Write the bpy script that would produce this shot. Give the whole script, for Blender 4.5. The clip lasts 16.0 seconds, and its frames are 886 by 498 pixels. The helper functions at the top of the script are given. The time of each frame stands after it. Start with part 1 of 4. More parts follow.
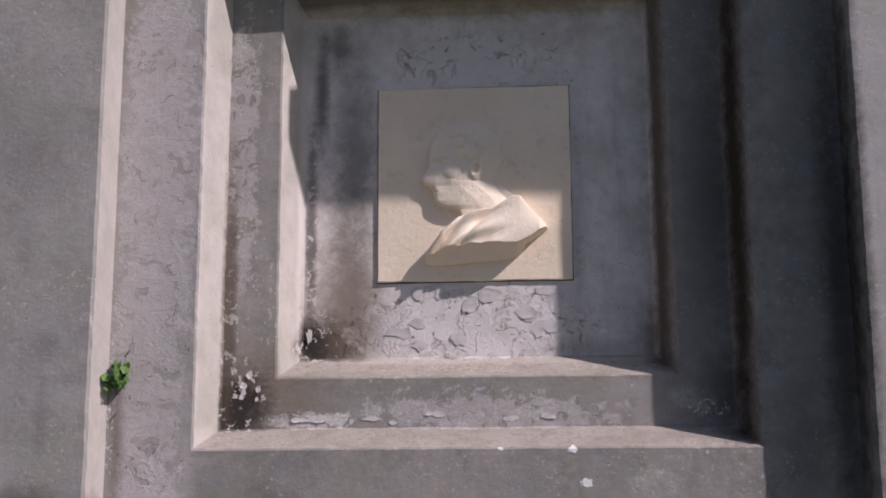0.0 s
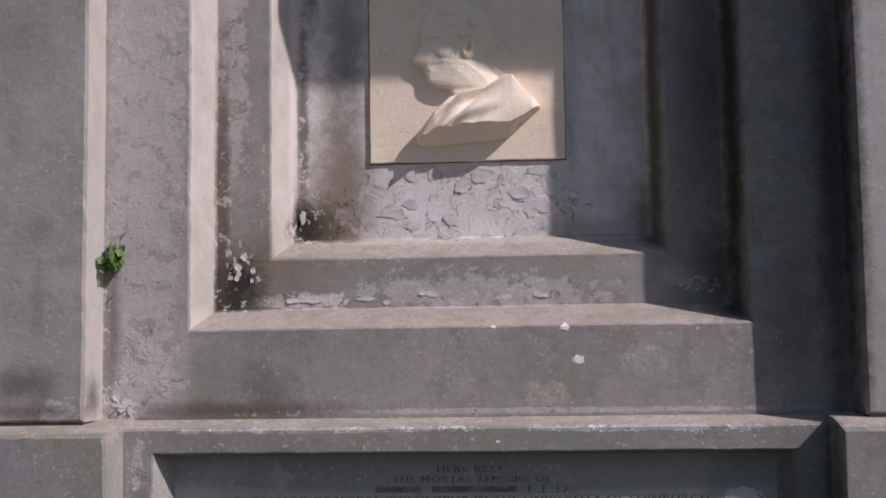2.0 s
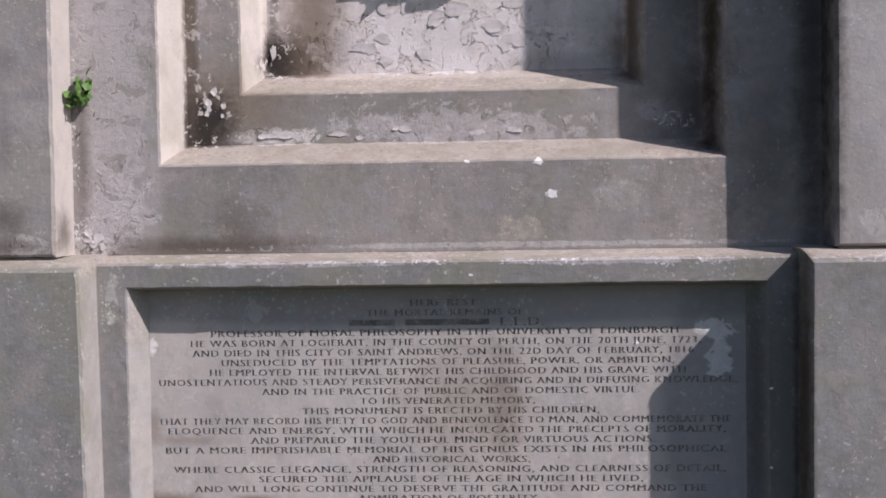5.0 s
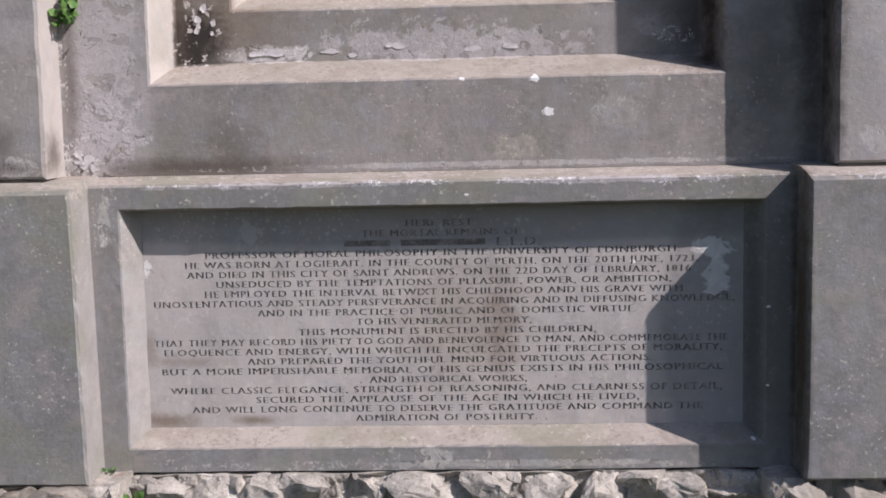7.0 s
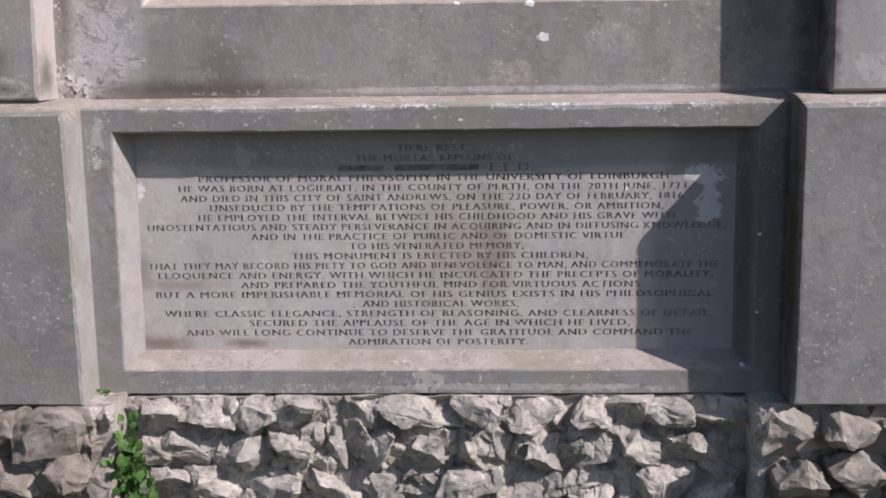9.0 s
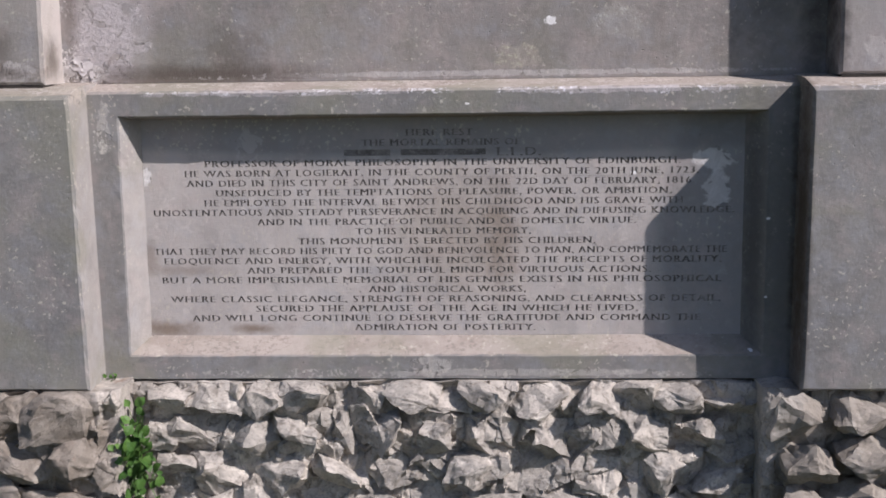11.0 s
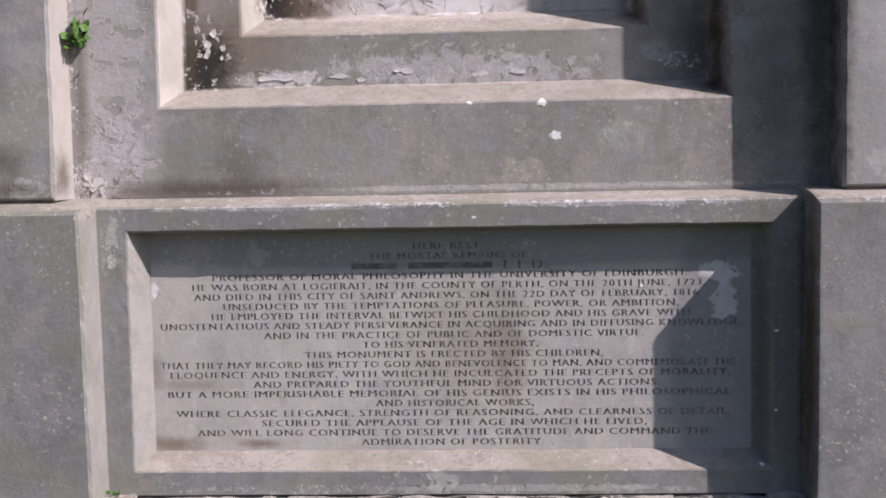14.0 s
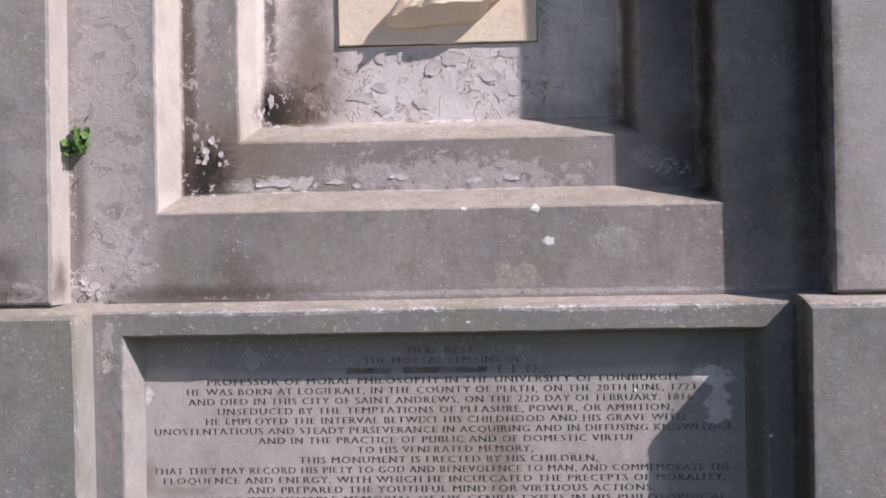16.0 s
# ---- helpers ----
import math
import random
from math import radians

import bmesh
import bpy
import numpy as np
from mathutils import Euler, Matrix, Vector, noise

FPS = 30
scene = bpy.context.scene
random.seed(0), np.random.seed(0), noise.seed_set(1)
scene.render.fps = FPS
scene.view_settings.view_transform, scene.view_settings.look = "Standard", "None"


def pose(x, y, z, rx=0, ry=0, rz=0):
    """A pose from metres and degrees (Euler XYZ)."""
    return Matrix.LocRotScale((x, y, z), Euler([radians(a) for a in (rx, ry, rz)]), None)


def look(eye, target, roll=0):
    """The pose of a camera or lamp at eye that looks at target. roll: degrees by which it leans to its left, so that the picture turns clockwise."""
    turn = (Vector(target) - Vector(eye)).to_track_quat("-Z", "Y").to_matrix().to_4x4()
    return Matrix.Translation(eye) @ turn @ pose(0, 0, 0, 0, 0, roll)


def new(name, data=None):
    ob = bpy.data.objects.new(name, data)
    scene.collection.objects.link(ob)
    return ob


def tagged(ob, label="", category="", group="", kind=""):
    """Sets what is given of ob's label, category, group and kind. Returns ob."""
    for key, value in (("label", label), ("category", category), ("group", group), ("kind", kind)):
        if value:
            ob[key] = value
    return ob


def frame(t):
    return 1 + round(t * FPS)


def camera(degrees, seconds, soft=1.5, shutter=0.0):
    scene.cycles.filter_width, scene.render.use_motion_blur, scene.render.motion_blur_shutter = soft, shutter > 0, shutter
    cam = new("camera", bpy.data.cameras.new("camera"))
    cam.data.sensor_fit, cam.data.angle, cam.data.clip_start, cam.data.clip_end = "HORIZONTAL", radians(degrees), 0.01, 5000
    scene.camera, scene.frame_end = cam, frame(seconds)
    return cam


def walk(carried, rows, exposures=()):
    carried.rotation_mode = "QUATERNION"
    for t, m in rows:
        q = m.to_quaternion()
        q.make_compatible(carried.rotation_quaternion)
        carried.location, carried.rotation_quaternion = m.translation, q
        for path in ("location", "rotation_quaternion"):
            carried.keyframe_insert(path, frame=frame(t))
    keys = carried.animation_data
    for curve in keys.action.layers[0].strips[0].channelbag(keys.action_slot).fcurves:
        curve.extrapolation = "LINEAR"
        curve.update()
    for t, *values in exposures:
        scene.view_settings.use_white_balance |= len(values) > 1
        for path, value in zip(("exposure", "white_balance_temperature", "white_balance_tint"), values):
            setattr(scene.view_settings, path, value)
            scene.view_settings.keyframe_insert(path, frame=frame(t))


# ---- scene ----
from mathutils.geometry import delaunay_2d_cdt

# The camera: a hand-held tilt from the relief down to the inscription and back.
cam = camera(40.2, 16.0, soft=1.8)
PATH = [
    # t, x, y, z, yaw, pitch, lean
    (0.0, -0.0057, -2.5134, 1.5505, 4.1604, 10.6082, 0.2824), (0.5, -0.0105, -2.5193, 1.5634, 3.9786, 9.2309, 0.1647),
    (1.0, -0.0107, -2.5183, 1.5598, 3.9141, 7.8722, 0.6705), (1.5, -0.0118, -2.5176, 1.5554, 3.7774, 6.4215, 0.7949),
    (2.0, 0.0002, -2.5182, 1.5471, 3.988, 5.0142, 0.7881), (2.5, 0.0024, -2.5183, 1.5364, 3.9644, 3.6963, 1.0194),
    (3.0, 0.0015, -2.5126, 1.5307, 3.6106, 2.1248, 0.6592), (3.5, 0.0054, -2.5101, 1.5198, 2.9945, 1.0823, 0.5536),
    (4.0, 0.0044, -2.5072, 1.5143, 2.9346, -0.1569, 0.718), (6.5, 0.0108, -2.4885, 1.4941, 2.9275, -4.4926, 1.1799),
    (7.0, 0.0019, -2.4796, 1.5192, 2.7784, -6.0071, 1.2622), (7.5, -0.0019, -2.4806, 1.5117, 2.6459, -6.9437, 1.2618),
    (8.0, -0.0025, -2.4816, 1.5058, 2.5437, -7.7237, 0.994), (8.5, -0.0006, -2.4845, 1.4983, 2.519, -8.3705, 0.9501),
    (9.0, 0.0042, -2.4907, 1.4949, 2.552, -8.9559, 0.7366), (9.5, 0.0108, -2.4922, 1.4901, 2.6942, -9.3131, 0.6782),
    (12.0, 0.0059, -2.4782, 1.4635, 3.0852, -8.4437, 0.8955), (12.5, 0.005, -2.4773, 1.4659, 3.1226, -7.7361, 0.9542),
    (13.0, 0.0142, -2.4798, 1.4583, 3.3924, -7.0695, 1.1259), (13.5, 0.0101, -2.4853, 1.474, 3.2884, -5.5978, 1.1725),
    (14.0, 0.0042, -2.4844, 1.4726, 3.1384, -3.828, 1.043), (14.5, 0.0049, -2.4845, 1.4713, 3.1559, -3.0316, 0.8751),
    (15.0, 0.0044, -2.4904, 1.4774, 3.055, -1.8455, 0.9591), (15.5, 0.0076, -2.4947, 1.4883, 2.919, -1.0096, 0.9353),
    (16.0, 0.0046, -2.5013, 1.4918, 2.7879, 0.6889, 1.0217),
]
walk(cam, [(t, pose(x, y, z, 90 + p, 0, w) @ pose(0, 0, 0, 0, 0, -r)) for t, x, y, z, w, p, r in PATH],
     exposures=[(0.0, -0.40, 5960, 22), (2.5, -0.48, 5960, 22), (4.2, -0.16, 5940, 20), (7.0, 0.00, 5930, 18), (12.5, 0.00, 5930, 18), (16.0, 0.05, 5940, 20)])

# ---- light: a clear sky and the sun, high on the right ----
SUN = Vector((-1.83, 1.0, -1.80)).normalized()
sun = new("sun", bpy.data.lights.new("sun", "SUN"))
sun.data.energy, sun.data.angle, sun.data.color = 5.0, radians(0.55), (1.0, 0.91, 0.80)
sun.matrix_world = look((6, -3.3, 7.5), Vector((6, -3.3, 7.5)) + SUN)
world = bpy.data.worlds.new("sky")
scene.world = world
world.use_nodes = True
sky = world.node_tree.nodes.new("ShaderNodeTexSky")
sky.sky_type, sky.sun_disc = "NISHITA", False
sky.sun_elevation = math.asin(-SUN.z)
sky.sun_rotation = math.atan2(-SUN.x, -SUN.y)
world.node_tree.links.new(sky.outputs[0], world.node_tree.nodes["Background"].inputs[0])
world.node_tree.nodes["Background"].inputs[1].default_value = 0.084


# ---- materials ----
class Nodes:
    """A small helper to write node trees as sums."""

    def __init__(self, name):
        self.mat = bpy.data.materials.new(name)
        self.mat.use_nodes = True
        self.t = self.mat.node_tree
        self.bsdf = self.t.nodes["Principled BSDF"]
        self.pos = self.t.nodes.new("ShaderNodeNewGeometry").outputs["Position"]

    def link(self, a, b):
        if isinstance(a, (int, float)):
            b.default_value = a
        elif isinstance(a, tuple):
            b.default_value = (*a, 1.0) if len(b.default_value) == 4 else a
        else:
            self.t.links.new(a, b)

    def math(self, op, a, b=0.0, clamp=False):
        n = self.t.nodes.new("ShaderNodeMath")
        n.operation, n.use_clamp = op, clamp
        self.link(a, n.inputs[0]), self.link(b, n.inputs[1])
        return n.outputs[0]

    def scaled(self, sx, sy, sz, ox=0.0, oy=0.0, oz=0.0):
        n = self.t.nodes.new("ShaderNodeMapping")
        self.link(self.pos, n.inputs[0])
        n.inputs["Scale"].default_value, n.inputs["Location"].default_value = (sx, sy, sz), (ox, oy, oz)
        return n.outputs[0]

    def noise(self, scale, detail=4.0, rough=0.55, distort=0.0, at=None, offset=0.0):
        n = self.t.nodes.new("ShaderNodeTexNoise")
        self.link(at or self.scaled(1, 1, 1, offset, offset * 1.7, -offset), n.inputs["Vector"])
        n.inputs["Scale"].default_value, n.inputs["Detail"].default_value = scale, detail
        n.inputs["Roughness"].default_value, n.inputs["Distortion"].default_value = rough, distort
        return n.outputs[0]

    def cells(self, scale, feature="F1", at=None, random=1.0):
        n = self.t.nodes.new("ShaderNodeTexVoronoi")
        n.feature = feature
        self.link(at or self.pos, n.inputs["Vector"])
        n.inputs["Scale"].default_value, n.inputs["Randomness"].default_value = scale, random
        return n.outputs["Distance"]

    def step(self, v, lo, hi, a=0.0, b=1.0):
        n = self.t.nodes.new("ShaderNodeMapRange")
        n.interpolation_type = "SMOOTHSTEP"
        self.link(v, n.inputs["Value"])
        for key, val in (("From Min", lo), ("From Max", hi), ("To Min", a), ("To Max", b)):
            n.inputs[key].default_value = val
        return n.outputs[0]

    def mix(self, fac, a, b):
        n = self.t.nodes.new("ShaderNodeMix")
        n.data_type = "RGBA"
        self.link(fac, n.inputs["Factor"]), self.link(a, n.inputs["A"].id_data and n.inputs[6]), self.link(b, n.inputs[7])
        return n.outputs[2]

    def patch(self, x, z, rx, rz, rag=0.5, scale=18.0, soft=0.12, offset=0.0, y=None, ry=0.05):
        """1 inside a ragged blotch of half-width rx and half-height rz round (x, z)."""
        n = self.t.nodes.new("ShaderNodeVectorMath")
        n.operation = "LENGTH"
        sy = 0.0 if y is None else 1.0 / ry
        self.link(self.scaled(1 / rx, sy, 1 / rz, -x / rx, -(y or 0.0) * sy, -z / rz), n.inputs[0])
        r = self.math("ADD", n.outputs["Value"], self.math("MULTIPLY", self.math("SUBTRACT", self.noise(scale, 6, 0.62, offset=offset), 0.5), rag * 2))
        return self.step(r, 1.0 - soft, 1.0 + soft, 1.0, 0.0)

    def blot(self, x, y, z, rx, ry, rz):
        """The distance from a place, 1 on an ellipsoid of these half-sizes."""
        n = self.t.nodes.new("ShaderNodeVectorMath")
        n.operation = "LENGTH"
        self.link(self.scaled(1 / rx, 1 / ry, 1 / rz, -x / rx, -y / ry, -z / rz), n.inputs[0])
        return n.outputs["Value"]

    def warped(self, scale, amount):
        """Places shaken by noise, so that cells and cracks run unevenly."""
        w = self.t.nodes.new("ShaderNodeTexNoise")
        self.link(self.pos, w.inputs["Vector"])
        w.inputs["Scale"].default_value, w.inputs["Detail"].default_value = scale, 5
        n = self.t.nodes.new("ShaderNodeVectorMath")
        n.operation = "MULTIPLY_ADD"
        self.link(w.outputs["Color"], n.inputs[0])
        n.inputs[1].default_value = (amount,) * 3
        self.link(self.pos, n.inputs[2])
        return n.outputs[0]

    def bump(self, height, dist=0.002, strength=1.0, under=None):
        n = self.t.nodes.new("ShaderNodeBump")
        n.inputs["Strength"].default_value, n.inputs["Distance"].default_value = strength, dist
        self.link(height, n.inputs["Height"])
        if under is not None:
            self.link(under, n.inputs["Normal"])
        return n.outputs[0]

    def finish(self, color, rough=0.85, normal=None):
        self.link(color, self.bsdf.inputs["Base Color"]), self.link(rough, self.bsdf.inputs["Roughness"])
        self.bsdf.inputs["Specular IOR Level"].default_value = 0.25
        if normal is not None:
            self.link(normal, self.bsdf.inputs["Normal"])
        return self.mat


MOULD = (0.115, 0.095, 0.08)
LILAC = (0.57, 0.525, 0.53)
PALE = (0.74, 0.70, 0.68)
BLACK, BROWN, GREYISH = (0.04, 0.034, 0.03), (0.215, 0.165, 0.125), (0.19, 0.177, 0.17)
Y0, Y1, Y2 = 0.0, 0.113, 0.222


def stone(name, light, dark, stains_and_shade=(), flakes=(), spots=(), soot=0.35, sill=(0.47, 0.405, 0.355), sun_wash=0.8, coats_and_shade=(), crusts=(), moss=0.0):
    """Weathered rendered stone. Dark blotches, of mould and of painted shade (x, y, z, half-sizes, amount); flakes:
    places where a paler coat still clings (x, y, z, half-sizes, amount, colour); spots: white marks (x, z, radius)."""
    n = Nodes(name)
    big = n.step(n.noise(2.6, 5, 0.6, 0.3), 0.35, 0.66)
    mid = n.noise(15, 7, 0.68, offset=3.1)
    fine = n.noise(170, 5, 0.75, offset=7.0)
    grit = n.noise(520, 3, 0.7, offset=1.0)
    col = n.mix(big, light, dark)
    col = n.mix(n.step(mid, 0.44, 0.72, 0.0, 0.55), col, tuple(c * 0.74 for c in dark))
    col = n.mix(n.step(n.noise(34, 6, 0.7, 0.5, offset=31.0), 0.55, 0.68, 0.0, 0.4), col, tuple(min(1.0, c * 1.22) for c in light))
    col = n.mix(n.step(fine, 0.50, 0.75, 0.0, 0.22), col, tuple(c * 0.80 for c in dark))
    col = n.mix(n.step(grit, 0.55, 0.75, 0.0, 0.14), col, tuple(min(1.0, c * 1.35) for c in light))
    # broad tones below the flakes: paler paint, and shade painted on the panel
    for x, y, z, rx, ry, rz, amount, colour in coats_and_shade:
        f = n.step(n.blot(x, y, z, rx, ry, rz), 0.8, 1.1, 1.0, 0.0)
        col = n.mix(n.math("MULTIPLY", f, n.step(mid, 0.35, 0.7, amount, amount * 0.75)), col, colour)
    # faint rosy and bluish cast, patch by patch
    cast = n.noise(21, 5, 0.6, offset=52.0)
    col = n.mix(n.step(cast, 0.50, 0.68, 0.0, 0.22), col, (0.50, 0.405, 0.385))
    col = n.mix(n.step(cast, 0.32, 0.50, 0.22, 0.0), col, (0.37, 0.385, 0.43))
    # runs of dirt down the face
    runs = n.noise(9, 5, 0.65, at=n.scaled(1.6, 1.6, 0.14, 4.0))
    col = n.mix(n.step(runs, 0.52, 0.76, 0.0, soot), col, (0.17, 0.155, 0.135))
    # dirt and lichen lie on what faces up
    up = n.t.nodes.new("ShaderNodeSeparateXYZ")
    n.link(n.t.nodes.new("ShaderNodeNewGeometry").outputs["Normal"], up.inputs[0])
    ledge = n.step(up.outputs["Z"], 0.55, 0.85)
    speck = n.step(n.noise(95, 6, 0.75, offset=14.0), 0.50, 0.60, 0.0, 0.9)
    speck = n.math("MULTIPLY", speck, n.step(cast, 0.40, 0.58, 0.15, 1.0))
    cloud = n.step(n.noise(11, 6, 0.65, 0.6, offset=17.0), 0.46, 0.64, 0.0, 0.6)
    sill = n.mix(cloud, sill, tuple(c * k for c, k in zip(sill, (0.66, 0.62, 0.58))))
    col = n.mix(n.math("MULTIPLY", ledge, 0.75), col, n.mix(speck, sill, (0.27, 0.235, 0.20)))
    # reveals turned to the sun: pale limewash, with sunlit brightness painted into it
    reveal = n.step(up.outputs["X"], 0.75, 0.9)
    col = n.mix(n.math("MULTIPLY", reveal, n.step(mid, 0.3, 0.75, sun_wash, sun_wash * 0.75)), col, (0.68, 0.62, 0.575))
    # a thin green-brown film, and lichen specks of a yellower kind
    film = n.step(n.noise(4.5, 6, 0.62, 0.5, offset=88.0), 0.45, 0.66, 0.0, moss)
    col = n.mix(film, col, (0.255, 0.25, 0.185))
    dots = n.math("MULTIPLY", n.step(n.noise(120, 3, 0.5, offset=90.0), 0.62, 0.65), n.step(n.noise(8, 4, 0.6, offset=93.0), 0.48, 0.58))
    col = n.mix(n.math("MULTIPLY", dots, 0.65), col, (0.56, 0.52, 0.44))
    # pits
    pits = n.step(n.cells(85), 0.0, 0.17, 1.0, 0.0)
    pits = n.math("MULTIPLY", pits, n.step(n.noise(9, 4, 0.6, offset=12.0), 0.53, 0.64))
    col = n.mix(n.math("MULTIPLY", pits, 0.6), col, (0.11, 0.10, 0.09))
    height = n.math("ADD", n.math("MULTIPLY", fine, 0.22), n.math("MULTIPLY", mid, 1.0))
    height = n.math("ADD", height, n.math("MULTIPLY", grit, 0.05))
    height = n.math("SUBTRACT", height, n.math("MULTIPLY", pits, 1.0))
    torn = n.noise(26, 8, 0.7, 0.4, offset=2.0)
    crumb = n.noise(95, 6, 0.75, offset=5.0)
    lumps = n.noise(46, 5, 0.6, 0.8, offset=71.0)
    chip = n.noise(24, 7, 0.62, 0.9, offset=60.0)
    crack = n.step(n.cells(9, "DISTANCE_TO_EDGE", at=n.warped(16, 0.06)), 0.0, 0.014, 1.0, 0.0)
    crack = n.math("MULTIPLY", crack, n.step(n.noise(9, 4, 0.6, offset=40.0), 0.54, 0.60))
    for x, y, z, rx, ry, rz, amount, colour in flakes:
        edge = n.math("SUBTRACT", n.blot(x, y, z, rx, ry, rz), n.math("MULTIPLY", n.math("SUBTRACT", torn, 0.5), 2.6))
        f = n.step(edge, 0.80, 1.08, 1.0, 0.0)
        gone = n.math("MULTIPLY", f, n.step(chip, 0.575, 0.595))
        f = n.math("SUBTRACT", f, gone)
        wornin = n.math("MULTIPLY", f, n.step(chip, 0.38, 0.50, 1.0, 0.78))
        col = n.mix(n.math("MULTIPLY", wornin, amount), col, colour)
        if y != Y2:
            height = n.math("ADD", height, n.math("MULTIPLY", n.math("MULTIPLY", f, n.math("ADD", n.math("SUBTRACT", crumb, 0.85), n.math("MULTIPLY", lumps, 0.8))), 1.2 * amount))
            height = n.math("SUBTRACT", height, n.math("MULTIPLY", gone, 0.6 * amount))
            continue
        mark = n.math("MAXIMUM", 0.0, n.math("MULTIPLY", n.math("MULTIPLY", f, crack), 0.5))
        col = n.mix(n.math("MULTIPLY", mark, amount), col, (0.13, 0.115, 0.105))
        height = n.math("ADD", height, n.math("MULTIPLY", n.math("SUBTRACT", f, n.math("MULTIPLY", crack, f)), 0.5 * amount))
        height = n.math("ADD", height, n.math("MULTIPLY", n.math("MULTIPLY", f, n.math("ADD", n.math("SUBTRACT", crumb, 0.85), n.math("MULTIPLY", lumps, 0.8))), 0.9 * amount))
        height = n.math("SUBTRACT", height, n.math("MULTIPLY", gone, 1.8 * amount))
    fleck = n.step(n.noise(46, 7, 0.66, 0.5, offset=22.0), 0.57, 0.585)
    for x, y, z, rx, ry, rz, amount, colour in stains_and_shade:
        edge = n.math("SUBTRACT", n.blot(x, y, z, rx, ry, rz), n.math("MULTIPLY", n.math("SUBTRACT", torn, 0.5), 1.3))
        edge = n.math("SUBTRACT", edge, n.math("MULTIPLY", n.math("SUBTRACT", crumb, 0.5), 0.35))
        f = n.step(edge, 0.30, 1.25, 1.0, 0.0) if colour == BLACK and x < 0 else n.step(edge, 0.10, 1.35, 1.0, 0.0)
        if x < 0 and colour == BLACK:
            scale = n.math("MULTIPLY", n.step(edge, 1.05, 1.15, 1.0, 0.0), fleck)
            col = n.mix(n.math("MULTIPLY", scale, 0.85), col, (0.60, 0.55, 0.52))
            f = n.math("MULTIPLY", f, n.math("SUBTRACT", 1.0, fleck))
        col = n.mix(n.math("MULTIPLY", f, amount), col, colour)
    crumbs = n.math("MULTIPLY", n.step(n.noise(100, 8, 0.72, 0.4, offset=33.0), 0.52, 0.55), n.step(n.noise(20, 4, 0.6, offset=35.0), 0.47, 0.55))
    for x, y, z, rx, ry, rz, amount, colour in crusts:  # broken lichen crust and crumbs of mortar
        edge = n.math("SUBTRACT", n.blot(x, y, z, rx, ry, rz), n.math("MULTIPLY", n.math("SUBTRACT", torn, 0.5), 1.2))
        f = n.math("MULTIPLY", n.step(edge, 0.8, 1.0, 1.0, 0.0), crumbs)
        col = n.mix(n.math("MULTIPLY", f, amount), col, colour)
    for i, (x, z, r) in enumerate(spots):
        f = n.patch(x, z, r, r * 0.72, 1.5, 110, 0.12, offset=0.9 * i)
        col = n.mix(f, col, (0.86, 0.84, 0.83))
    return n.finish(col, n.step(mid, 0.3, 0.7, 0.78, 0.94), n.bump(height, 0.0026))


